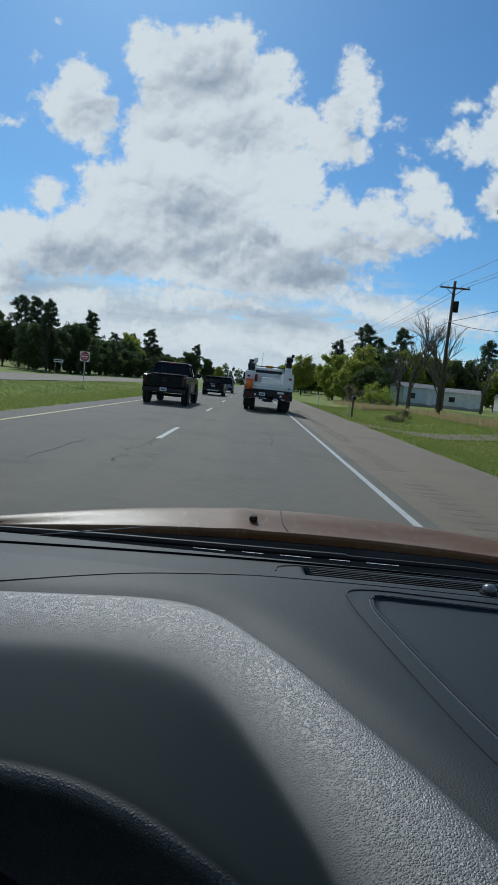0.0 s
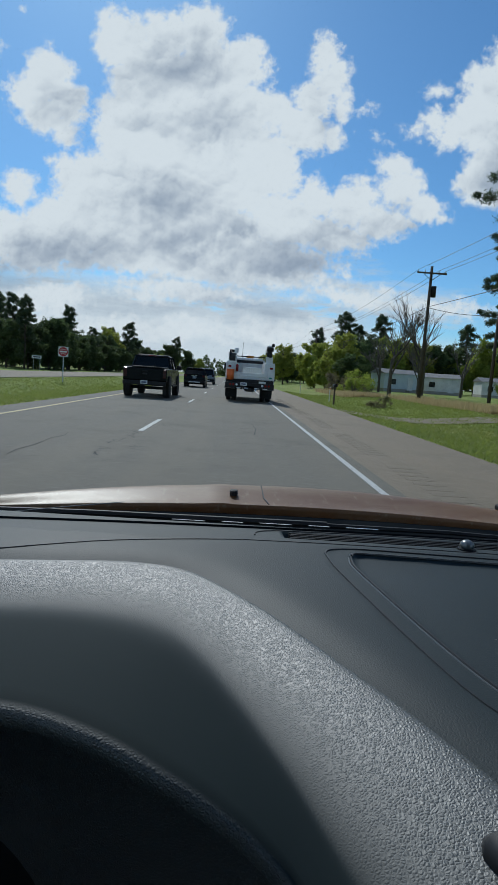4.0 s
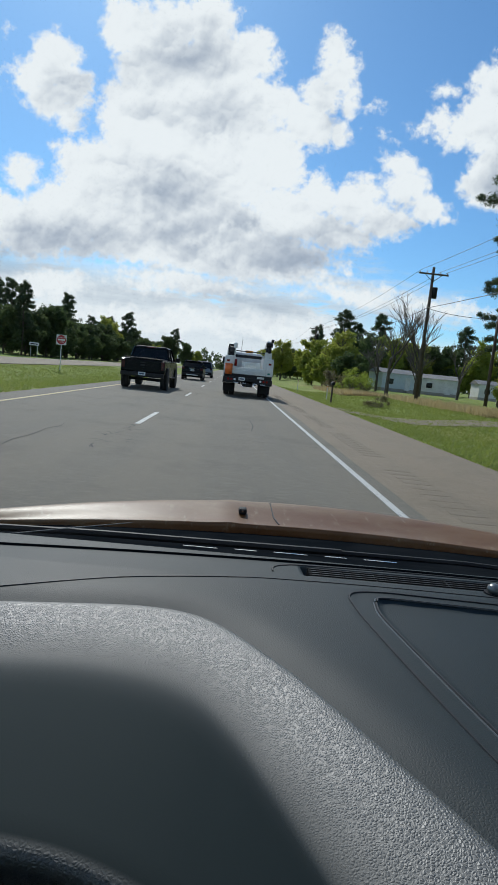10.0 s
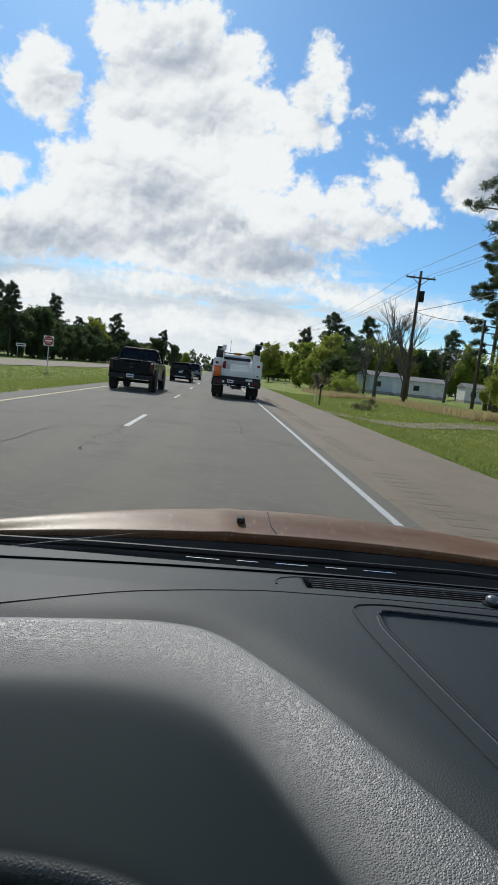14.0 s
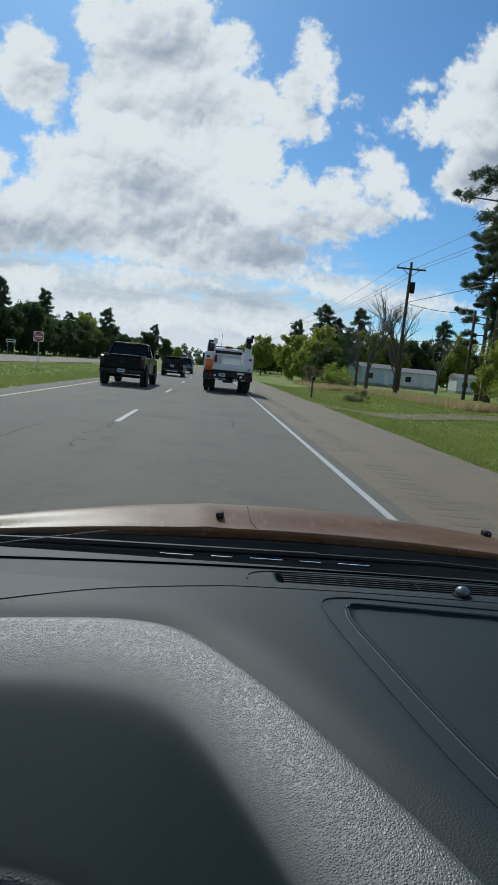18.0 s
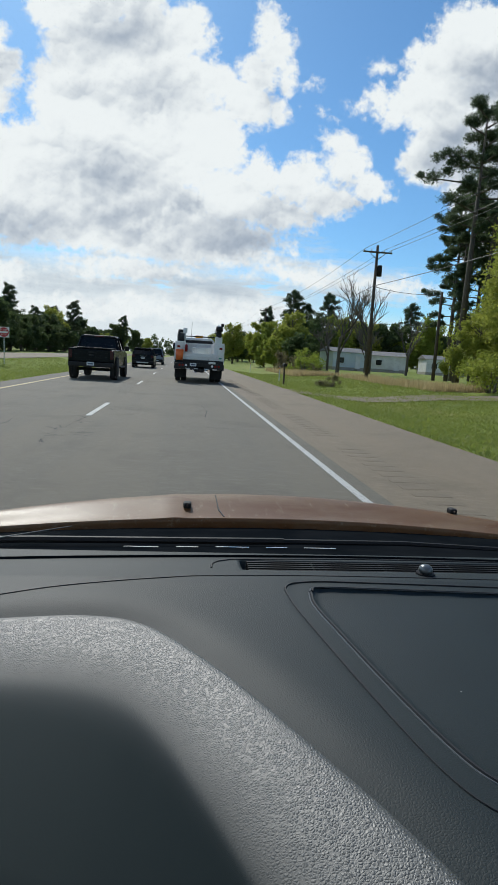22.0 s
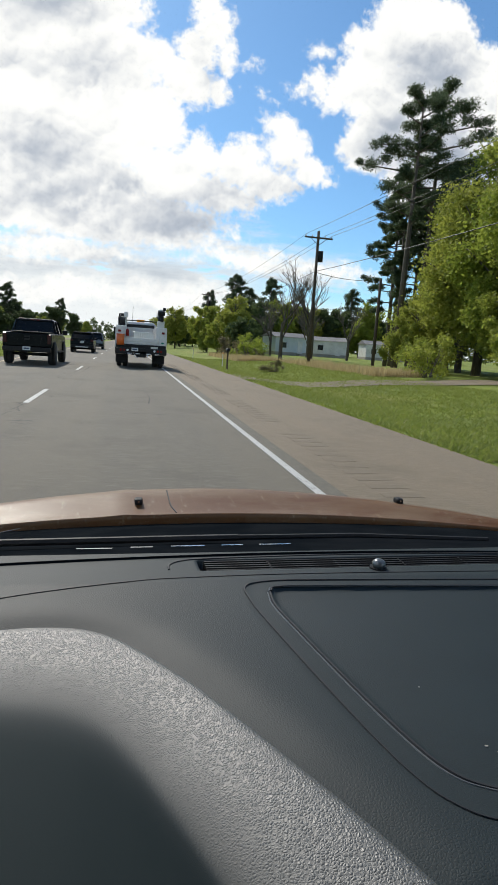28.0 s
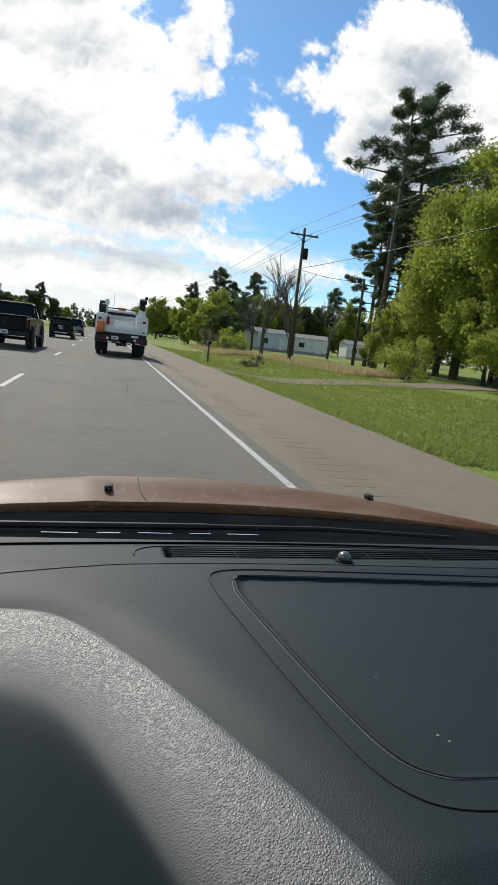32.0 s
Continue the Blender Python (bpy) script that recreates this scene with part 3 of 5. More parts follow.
def lie(x, y):
    """Height of the land."""
    z = -0.05
    if x > EDGE_R:
        z += -0.22 * ease(EDGE_R, 8.0, x) * (1 - ease(8.0, 12.5, x)) + 0.42 * ease(9.0, 22.0, x)
        z += 0.06 * noise.noise((x * 0.3, y * 0.15, 0)) * ease(5.5, 8, x)
    if x < EDGE_L:
        z += -0.35 * ease(-6.6, -10.5, x) * (1 - ease(-11.0, -15.2, x)) + 0.10 * ease(-12.0, -15.4, x)
        z += 0.9 * ease(-26.0, -70.0, x)
        z += 0.07 * noise.noise((x * 0.3, y * 0.15, 3)) * ease(-6.8, -8, x) * (1 - ease(-13, -15, x))
    return z


xs = sorted({-2500, -1200, -600, -300, -150, -100, -70, *[-60 + 2 * i for i in range(18)], *[-25 + 0.5 * i for i in range(38)], -6.41, -6.39, 0, 4.89, 4.91,
             *[5.0 + 0.4 * i for i in range(50)], 26, 30, 36, 45, 60, 90, 150, 300, 600, 1200, 2500})
ys = sorted({-300, -100, -40, *[-20 + 2 * i for i in range(40)], *[60 + 6 * i for i in range(30)], 260, 320, 400, 500, 700, 1000, 1500, 2200, 3200})
ground = grid_mesh("ground", xs, ys, lie, "ground")
tagged(ground, "rough green verge grass with dry yellowish patches", "ground", kind="structure")


def strip(name, x0, x1, y0, y1, top, thick, material, label, category, parent=None, kind="structure"):
    ob = part(name, box((x0 + x1) / 2, (y0 + y1) / 2, top - thick / 2, x1 - x0, y1 - y0, thick), material, parent)
    if parent is None:
        tagged(ob, label, category, kind=kind)
    return ob


road = strip("road", EDGE_L, 2.15, -60, 1500, 0.0, 0.3, "asphalt", "worn grey asphalt two-lane carriageway", "road")
shoulder = strip("shoulder", 2.15, EDGE_R, -60, 1500, -0.004, 0.3, "shoulder", "brownish weathered asphalt shoulder beside the white line", "shoulder")
opposite = strip("opposite_road", OPP_L, OPP_R, -60, 1500, 0.10, 0.3, "shoulder", "pale opposite carriageway beyond the grass median", "road")
strip("edge_line", LINE_R - 0.046, LINE_R + 0.046, -60, 900, 0.006, 0.006, "line", "", "", road)
strip("edge_line", LINE_L - 0.05, LINE_L + 0.05, -60, 900, 0.006, 0.006, "line_yellow", "", "", road)
dash_me = None
for i in range(31):
    if dash_me is None:
        d = part("lane_dash", box(0, 0, 0.003, 0.11, 3.05, 0.006), "line", road)
        dash_me = d.data
    else:
        d = link_mesh("lane_dash", dash_me, road, "", False)
    d.location = (LINE_M, 13.2 + 12.2 * (i - 6), 0)
# cracks sealed with tar, patches
bm = bmesh.new()
rng = random.Random(5)
for k in range(26):
    y, x = rng.uniform(4, 60), rng.uniform(-5, 1.6)
    if k < 9:
        pts = [(x + 0.12 * math.sin(3.1 * s) + rng.uniform(-0.05, 0.05), y + 0.5 * s, 0.0035) for s in range(7)]
    else:
        pts = [(x + 0.35 * s, y + rng.uniform(-0.1, 0.1), 0.0035) for s in range(6)]
    for p, q in zip(pts, pts[1:]):
        w = rng.uniform(0.005, 0.014)
        d = (Vector(q) - Vector(p)).normalized()
        s = Vector((-d.y, d.x, 0)) * w
        bm.faces.new([bm.verts.new(Vector(v)) for v in (Vector(p) - s, Vector(q) - s, Vector(q) + s, Vector(p) + s)][::-1])
for k in range(170):                            # crazed and ravelled asphalt along the joint between the lanes
    y, x = 8 + 60 * rng.random() ** 1.2, LINE_M + rng.gauss(-0.05, 0.16)
    if k % 5 == 0:
        x = rng.uniform(-5.2, 1.7)
    way = rng.uniform(-0.5, 0.5) + (0 if k % 3 else 1.5)
    p = Vector((x, y, 0.0032))
    for s in range(rng.randint(2, 4)):
        q = p + Vector((math.sin(way), math.cos(way), 0)) * rng.uniform(0.05, 0.16)
        side_ = Vector((math.cos(way), -math.sin(way), 0)) * rng.uniform(0.006, 0.015)
        bm.faces.new([bm.verts.new(v) for v in (p - side_, p + side_, q + side_ * 0.6, q - side_ * 0.6)])
        p, way = q, way + rng.uniform(-0.7, 0.7)
bmesh.ops.recalc_face_normals(bm, faces=bm.faces[:])
part("crack_seal", bm, "tar", road)
# rumble grooves on the shoulder
groove = None
for i in range(70):
    if groove is None:
        groove = part("rumble_bar", box(0, 0, -0.0055, 0.42, 0.16, 0.008, 0.002, seg=1), "rumble", shoulder)
        g_me = groove.data
    else:
        groove = link_mesh("rumble_bar", g_me, shoulder, "", False)
    groove.location = (2.75, 5.0 + 0.34 * i + 1.2 * (i // 12), 0)
# driveway and its apron
drive = grid_mesh("driveway", [4.9 + 0.5 * i for i in range(44)], [24.0, 25.0, 26.0, 27.2], lambda x, y: lie(x, y) + 0.035, "shoulder")
tagged(drive, "gravel driveway across the grass verge", "driveway", kind="structure")


def grass_tufts(name, spans, count, seed, tall, mat="blades", label="uneven green and straw-coloured verge grass"):
    """Blades of grass in tufts over spans of x and y."""
    r = np.random.RandomState(seed)
    vs, fs = [], []
    for x0, x1, y0, y1, share in spans:
        for _ in range(int(count * share)):
            x, y = r.uniform(x0, x1), y0 + (y1 - y0) * r.rand() ** 1.6
            z = lie(x, y) - 0.01
            for _ in range(5):
                a_, h, w = r.uniform(0, 6.283), tall * r.uniform(0.5, 1.3), 0.014 + 0.016 * r.rand()
                bx, by = x + r.normal(0, 0.09), y + r.normal(0, 0.09)
                lx, ly = r.normal(0, 0.09, 2)
                i = len(vs)
                vs += [(bx - w * math.cos(a_), by - w * math.sin(a_), z), (bx + w * math.cos(a_), by + w * math.sin(a_), z), (bx + lx, by + ly, z + h)]
                fs.append((i, i + 1, i + 2))
    me = bpy.data.meshes.new(name)
    me.from_pydata(vs, [], fs)
    me.materials.append(M[mat])
    return tagged(link_mesh(name, me, None, "", False), label, "grass", kind="stuff")


grass_tufts("verge_grass", [(5.0, 15.0, 7, 60, 1.0)], 17000, 3, 0.085)
grass_tufts("median_grass", [(-15.0, -6.5, 10, 70, 1.0)], 12000, 4, 0.09)
grass_tufts("dry_grass", [(10.5, 14.5, 54, 74, 0.6), (14.0, 17.0, 30, 54, 0.4)], 2600, 5, 0.42, "straw", "tall dry straw-coloured grass before the brush")

# ---- trees ----


def leaf_quads(clumps, per, size, seed, flat_=1.0, slim=0.55):
    """Small leaves round clump centres (x, y, z, r)."""
    r = np.random.RandomState(seed)
    cl = np.array(clumps)
    many = np.array([int(per * max(0.4, c[3])) for c in clumps])
    at, rad = np.repeat(cl[:, :3], many, 0), np.repeat(cl[:, 3], many)
    n = len(at)

    def unit(v):
        return v / np.linalg.norm(v, axis=1, keepdims=True)

    far = rad * (0.30 + 0.75 * r.rand(n)) * np.where(r.rand(n) < 0.86, 1.0, 1.35)
    mid = at + unit(r.normal(0, 1, (n, 3))) * far[:, None] * np.array((1, 1, flat_))
    s = (size * (0.5 + 0.9 * r.rand(n)))[:, None]
    a_ = unit(r.normal(0, 1, (n, 3)))
    b_ = unit(np.cross(a_, r.normal(0, 1, (n, 3))))
    vs = np.stack((mid - a_ * s, mid + b_ * s * slim, mid + a_ * s, mid - b_ * s * slim), 1).reshape(-1, 3)
    me = bpy.data.meshes.new("crown")
    me.from_pydata(vs.tolist(), [], np.arange(4 * n).reshape(-1, 4).tolist())
    return me


def leafy_tree(h, seed, mat, label, spread=0.36, low=0.16, leaf_size=0.27, per=125):
    """A broad tree; near ones take small leaves and many of them."""
    r = random.Random(seed)
    t = thing("tree", (0, 0, 0), label, "tree")
    bm = tube([(0, 0, -0.3), (0.05 * h * r.uniform(-0.3, 0.3), 0.1, h * 0.3), (0.1 * r.uniform(-1, 1), 0.1, h * 0.62), (0, 0, h * 0.88)],
              [0.022 * h, 0.017 * h, 0.011 * h, 0.004 * h], 8)
    clumps = []
    for k in range(26):
        z0 = h * r.uniform(low + 0.05, 0.75)
        a_ = k * 2.4 + r.uniform(-0.5, 0.5)
        z1 = min(h * 0.95, z0 + h * r.uniform(0.08, 0.28))
        reach = h * spread * r.uniform(0.5, 1.05) * (1.0 - 0.5 * max(0, z1 / h - 0.6) / 0.4)
        tip = Vector((math.cos(a_) * reach, math.sin(a_) * reach, z1))
        tube([(0, 0, z0), tip * 0.5 + Vector((0, 0, z0 * 0.5)), tip], [0.008 * h, 0.005 * h, 0.002 * h], 5, bm)
        for _ in range(4):
            p = tip * r.uniform(0.5, 1.08) + Vector((r.uniform(-1, 1), r.uniform(-1, 1), r.uniform(-0.8, 0.9))) * h * 0.065
            clumps.append((p.x, p.y, max(h * low, p.z), h * r.uniform(0.045, 0.105)))
    for k in range(12):
        clumps.append((h * r.uniform(-0.14, 0.14), h * r.uniform(-0.14, 0.14), h * r.uniform(0.55, 0.97), h * r.uniform(0.045, 0.1)))
    part("trunk", bm, "bark", t, smooth=True)
    me = leaf_quads(clumps, per, leaf_size, seed)
    me.materials.append(M[mat])
    link_mesh("crown", me, t, "", False)
    return t


def pine_tree(h, seed, label, bare=0.5, needle=0.24, per=170):
    """A tall pine: a bare stem, then limbs that carry tufts of needles, with gaps between them."""
    r = random.Random(seed)
    t = thing("pine_tree", (0, 0, 0), label, "tree")
    lean = r.uniform(-0.02, 0.02) * h
    bm = tube([(0, 0, -0.3), (lean * 0.4, 0, h * 0.4), (lean, 0, h * 0.97)], [0.015 * h, 0.011 * h, 0.003 * h], 8)
    clumps = []
    z, a_ = bare, 0.0
    while z < 0.98:
        a_ += 2.2 + r.uniform(-0.5, 0.5)
        reach = h * (0.03 + 0.15 * math.sin(math.pi * (0.22 + 0.76 * (z - bare) / (1 - bare)))) * r.uniform(0.35, 1.25)
        tip = Vector((lean * z + math.cos(a_) * reach, math.sin(a_) * reach, h * (z + r.uniform(0.0, 0.04))))
        tube([(lean * z, 0, h * z), tip], [0.004 * h, 0.0015 * h], 4, bm)
        for q in (0.55, 0.8, 1.0):
            clumps.append((tip.x * q + lean * z * (1 - q), tip.y * q, tip.z + r.uniform(-0.005, 0.02) * h, h * r.uniform(0.016, 0.038) * (1.0 if needle < 0.2 else 1.12)))
        z += r.uniform(0.008, 0.026) * (1.0 if needle < 0.2 else 0.65)
    part("trunk", bm, "bark", t, smooth=True)
    me = leaf_quads(clumps, per, needle, seed, 0.7 if needle < 0.2 else 0.95, 0.2)
    me.materials.append(M["needle"])
    link_mesh("crown", me, t, "", False)
    return t


def bare_tree(h, seed, label):
    r = random.Random(seed)
    t = thing("bare_tree", (0, 0, 0), label, "tree")
    bm = bmesh.new()
    twigs = bmesh.new()

    def grow(p, d, length, rad, level):
        mid = p + d * length * 0.5 + Vector((r.uniform(-1, 1), r.uniform(-1, 1), 0)) * length * 0.06
        end = p + d * length
        tube([p, mid, end], [rad, rad * 0.8, rad * 0.55], 6 if level < 2 else 3, bm if level < 2 else twigs, False)
        if level >= 4:
            return
        for k in range(4 if level < 3 else 3):
            side = Vector((r.uniform(-1, 1), r.uniform(-1, 1), r.uniform(-0.1, 0.8)))
            nd = (d * 0.85 + side * r.uniform(0.5, 0.8)).normalized()
            at = p + d * length * (r.uniform(0.5, 1.0) if k else 1.0)
            grow(at, nd, length * r.uniform(0.52, 0.78), rad * 0.5, level + 1)

    grow(Vector((0, 0, -0.3)), Vector((0, 0, 1)), h * 0.34, 0.02 * h, 0)
    part("trunk", bm, "bark", t, smooth=True)
    part("twigs", twigs, "twig", t)
    return t


def bush(w, h, seed, mat, label):
    r = random.Random(seed)
    t = thing("bush", (0, 0, 0), label, "bush")
    bm = bmesh.new()
    clumps = []
    for k in range(16):
        p = Vector((r.gauss(0, 0.3) * w, r.gauss(0, 0.22) * w, h * r.uniform(0.12, 0.85) * (1 if k % 3 else 0.6)))
        tube([(0.1 * p.x, 0.1 * p.y, -0.15), p], [0.03, 0.008], 4, bm)
        clumps.append((p.x, p.y, p.z, h * r.uniform(0.14, 0.26)))
    part("stems", bm, "twig", t)
    me = leaf_quads(clumps, 380, 0.075, seed)
    me.materials.append(M[mat])
    link_mesh("leaves", me, t, "", False)
    return t


def broad_kinds(**leaves):
    return [leafy_tree(11, 1, "leaf", "broad tree in fresh yellow-green spring leaf", **leaves), leafy_tree(12, 2, "leaf", "tall broad tree in bright spring leaf", 0.3, 0.1, **leaves),
            leafy_tree(9, 3, "leaf", "low broad tree in fresh green leaf", 0.42, 0.1, **leaves)]


def dark_kinds(**leaves):
    return [leafy_tree(10, 4, "leaf_dark", "dense dark green broad-leaved tree", 0.36, 0.08, **leaves), leafy_tree(12, 5, "leaf_dark", "large dark green broad tree", 0.34, 0.1, **leaves)]


def pine_kinds(**needles):
    return [pine_tree(17, 6, "tall dark pine with a bare lower trunk", **needles), pine_tree(15, 7, "dark pine with a ragged crown", 0.35, **needles),
            pine_tree(20, 8, "very tall pine with a high thin crown", 0.55, **needles)]


def thicket_kinds(**leaves):
    return [leafy_tree(8, 15, "leaf_dark", "dense dark thicket with leaves down to the ground", 0.5, 0.03, **leaves), leafy_tree(7, 16, "leaf", "dense fresh green thicket leafed to the ground", 0.5, 0.03, **leaves)]


SMALL, FINE = dict(leaf_size=0.085, per=820), dict(needle=0.13, per=700)
KINDS = {
    "leafy": broad_kinds(), "dark": dark_kinds(), "pine": pine_kinds(), "thicket": thicket_kinds(),
    "leafy_near": broad_kinds(**SMALL), "dark_near": dark_kinds(**SMALL), "pine_near": pine_kinds(**FINE), "thicket_near": thicket_kinds(**SMALL),
    "bare": [bare_tree(12, 9, "leafless grey tree with fine twigs"), bare_tree(10, 10, "leafless grey spreading roadside tree")],
    "bush": [bush(3.2, 2.4, 11, "leaf", "fresh green bush beside the verge"), bush(3.0, 2.2, 12, "brush", "brownish brush with few leaves"), bush(3.6, 2.8, 13, "leaf_dark", "dark green shrub on the verge")],
}
USED = {k: [False] * len(v) for k, v in KINDS.items()}


def plant(kind, which, x, y, size=1.0, turn=0.0, group=""):
    if y < 62 and kind + "_near" in KINDS:
        kind += "_near"
    src = KINDS[kind][which]
    m = pose(x, y, lie(x, y), 0, 0, turn) @ Matrix.Scale(size, 4)
    if USED[kind][which]:
        s = src.scale.copy()
        src.scale = (1, 1, 1)
        ob = copy_thing(src, m)
        src.scale = s
        ob.scale = (size, size, size)
    else:
        USED[kind][which] = True
        ob = src
        ob.matrix_basis = m
    if group:
        ob["group"] = group
    return ob


r = random.Random(21)
WOOD_R, WOOD_L, PINES, BRUSH = "trees beyond the verge", "trees across the median", "tall pines", "roadside bushes"
# beyond the right verge, from near the lane's end outwards
for kind, which, x, y, s in (
        ("leafy", 2, 13, 92, 0.8), ("leafy", 0, 15, 80, 0.72), ("dark", 0, 17.5, 88, 0.75), ("bush", 1, 9.6, 36, 0.42), ("bush", 1, 12.5, 70, 1.2), ("bush", 0, 13.5, 63, 1.2), ("bush", 1, 14.8, 68, 1.1),
        ("bare", 0, 16.0, 58, 1.0), ("bare", 1, 19.5, 76, 1.0), ("leafy", 1, 21, 108, 0.8), ("dark", 1, 26, 112, 0.85), ("leafy", 0, 31, 116, 0.95), ("leafy", 2, 37, 118, 1.1),
        ("dark", 0, 43, 118, 1.0), ("leafy", 1, 49, 112, 0.9), ("leafy", 0, 56, 108, 1.0), ("bare", 1, 27.5, 68, 0.95), ("bare", 0, 21.0, 63, 1.2), ("bare", 0, 23.5, 72, 0.8), ("bare", 0, 34, 104, 0.9), ("bare", 1, 24, 98, 0.9),
        ("leafy", 2, 31.5, 54, 0.95), ("dark", 0, 62, 104, 1.2), 
        ("leafy", 0, 11, 130, 0.8), ("dark", 0, 14, 150, 0.8), ("leafy", 2, 12, 175, 0.9), ("dark", 1, 16, 200, 0.9), ("leafy", 1, 13, 240, 0.9), ("dark", 0, 18, 290, 1.0)):
    plant(kind, which, x, y, s, r.uniform(0, 360), BRUSH if kind == "bush" else WOOD_R)
for which, x, y, s in ((0, 24, 128, 0.95), (1, 28, 132, 0.95), (0, 34, 136, 1.0), (1, 20, 140, 0.9), (0, 52, 128, 0.9), (2, 21.8, 43.5, 1.02), (2, 24.6, 45.5, 1.1), (0, 33, 52, 1.0), (0, 27.2, 47, 1.0), (0, 25.6, 52, 1.08), (1, 28.5, 54, 1.15), (0, 30.5, 50, 1.1), (1, 23.6, 49, 0.95)):
    plant("pine", which, x, y, s, r.uniform(0, 360), PINES)
for kind, which, x, y, s in (("leafy", 1, 23.0, 34, 1.25), ("leafy", 0, 27, 35, 1.4), ("leafy", 1, 22.0, 28, 1.2), ("leafy", 2, 25.5, 40, 1.3), ("bush", 0, 19.6, 34, 1.0), ("bush", 1, 24.4, 43, 1.0),
                             ("bush", 0, 17.2, 30, 1.1), ("leafy", 0, 23, 21, 1.4), ("dark", 1, 28, 30, 1.2), ("leafy", 1, 30, 44, 1.2)):
    plant(kind, which, x, y, s, r.uniform(0, 360), BRUSH if kind == "bush" else WOOD_R)
for i in range(15):
    plant("thicket", 1 if i % 3 == 0 else 0, 12.5 + 0.8 * i + r.uniform(-1.5, 1.5), 215 - 7 * i, r.uniform(0.7, 1.0), r.uniform(0, 360), WOOD_R)
for i in range(16):
    plant("thicket", i % 2, 23 + 3.2 * i, 122 + r.uniform(-5, 6), r.uniform(0.9, 1.3), r.uniform(0, 360), WOOD_R)
for x, y, k, s in ((12.5, 78, 1, 0.6), (15, 72, 0, 0.6), (20, 37, 1, 0.7), (22.5, 30, 1, 0.9), (20, 24, 1, 0.9), (27.5, 46, 0, 0.8)):
    plant("thicket", k, x, y, s, r.uniform(0, 360), WOOD_R)
# across the median
for i in range(34):
    plant("dark", i % 2, -24 - 2.5 * i + r.uniform(-0.8, 0.8), 176 - 1.3 * i + r.uniform(-5, 5), r.uniform(0.62, 0.9), r.uniform(0, 360), WOOD_L)
for i in range(24):
    plant("thicket", 0 if i % 4 else 1, -23 - 3.6 * i, 168 - 1.5 * i + r.uniform(-6, 6), r.uniform(0.8, 1.15), r.uniform(0, 360), WOOD_L)
for i in range(7):
    plant("thicket", 0, -33 - 4.5 * i, 96 + r.uniform(-3, 3), r.uniform(0.7, 1.0), r.uniform(0, 360), WOOD_L)
for i in range(26):
    x = -22 - 3.4 * i + r.uniform(-1, 1)
    y = 215 - 1.2 * i + r.uniform(-12, 12)
    k = ("pine", 1) if i % 4 == 0 else ("dark", i % 2)
    plant(k[0], k[1], x, y, r.uniform(0.62, 0.9), r.uniform(0, 360), WOOD_L)
for kind, which, x, y, s in (("pine", 1, -38, 98, 0.8), ("pine", 0, -42, 101, 0.72), ("dark", 1, -46, 96, 0.85), ("dark", 0, -35, 108, 0.8), ("leafy", 1, -33, 150, 0.9), ("pine", 1, -30, 160, 0.9),
                             ("leafy", 0, -27, 240, 1.0), ("dark", 1, -24, 280, 1.0), ("leafy", 2, -21, 330, 1.0), ("dark", 0, -52, 94, 0.95), ("bush", 2, -36, 92, 1.4), ("bush", 2, -43, 90, 1.4), ("dark", 1, -58, 92, 0.95)):
    plant(kind, which, x, y, s, r.uniform(0, 360), WOOD_L)
# a dense dark stand close beyond the far carriageway
for i in range(17):
    y = 84 + 5.6 * i
    plant("dark" if i % 4 else "pine", 1, -29.5 - r.uniform(0, 5), y + r.uniform(-2, 2), r.uniform(0.55, 0.78), r.uniform(0, 360), WOOD_L)
    if i < 13:
        plant("dark", i % 2, -31 - r.uniform(0, 4), y + r.uniform(-2, 2), r.uniform(0.55, 0.72), r.uniform(0, 360), WOOD_L)
        plant("thicket", 0, -29.5 - r.uniform(0, 3), y + 3, r.uniform(0.55, 0.8), r.uniform(0, 360), WOOD_L)
for kind, kept in USED.items():                # kinds that stand nowhere
    for src, used in zip(KINDS[kind], kept):
        if not used:
            for ob in (*src.children, src):
                bpy.data.objects.remove(ob)
# woods at the horizon
fr_ = random.Random(8)
clumps = []
for i in range(240):
    x = -330 + 660 * i / 239 + fr_.uniform(-3, 3)
    top = fr_.uniform(6, 12) * (1.25 if abs(x + 60) < 50 else 1.0) * (0.75 if -14 < x < 6 else 1.0)
    for k in range(4):
        clumps.append((x + fr_.uniform(-3, 3), 470 + fr_.uniform(-15, 15), top * (0.15 + 0.25 * k), fr_.uniform(1.6, 3.0)))
me = leaf_quads(clumps, 22, 0.85, 31)
me.materials.append(M["leaf_dark"])
tagged(link_mesh("far_woods", me, None, "", False), "distant dark green woods along the horizon", "woods", kind="stuff")

# ---- poles and wires ----


def utility_pole(x, y, h, arm=True, label="weathered wooden utility pole with a crossarm"):
    z = lie(x, y)
    t = thing("utility_pole", (x, y, z), label, "utility pole", "utility poles")
    part("pole", tube([(0, 0, -0.4), (0, 0, h)], [0.16, 0.11], 10), "pole", t, smooth=True)
    if arm:
        part("crossarm", box(0, -0.14, h - 0.55, 2.4, 0.1, 0.12, 0.01), "pole", t)
        for q in (-1.1, -0.55, 0.55, 1.1):
            part("insulator", tube([(q, -0.14, h - 0.5), (q, -0.14, h - 0.33)], [0.05, 0.035], 8), "siding", t)
        for s in (-1, 1):
            part("brace", tube([(s * 0.7, -0.15, h - 0.58), (0, -0.15, h - 1.15)], 0.025, 5), "black_steel", t)
        part("transformer", tube([(0.32, 0, h - 2.4), (0.32, 0, h - 1.55)], [0.2, 0.2], 12), "black_steel", t, "grey transformer can", True)
    return t


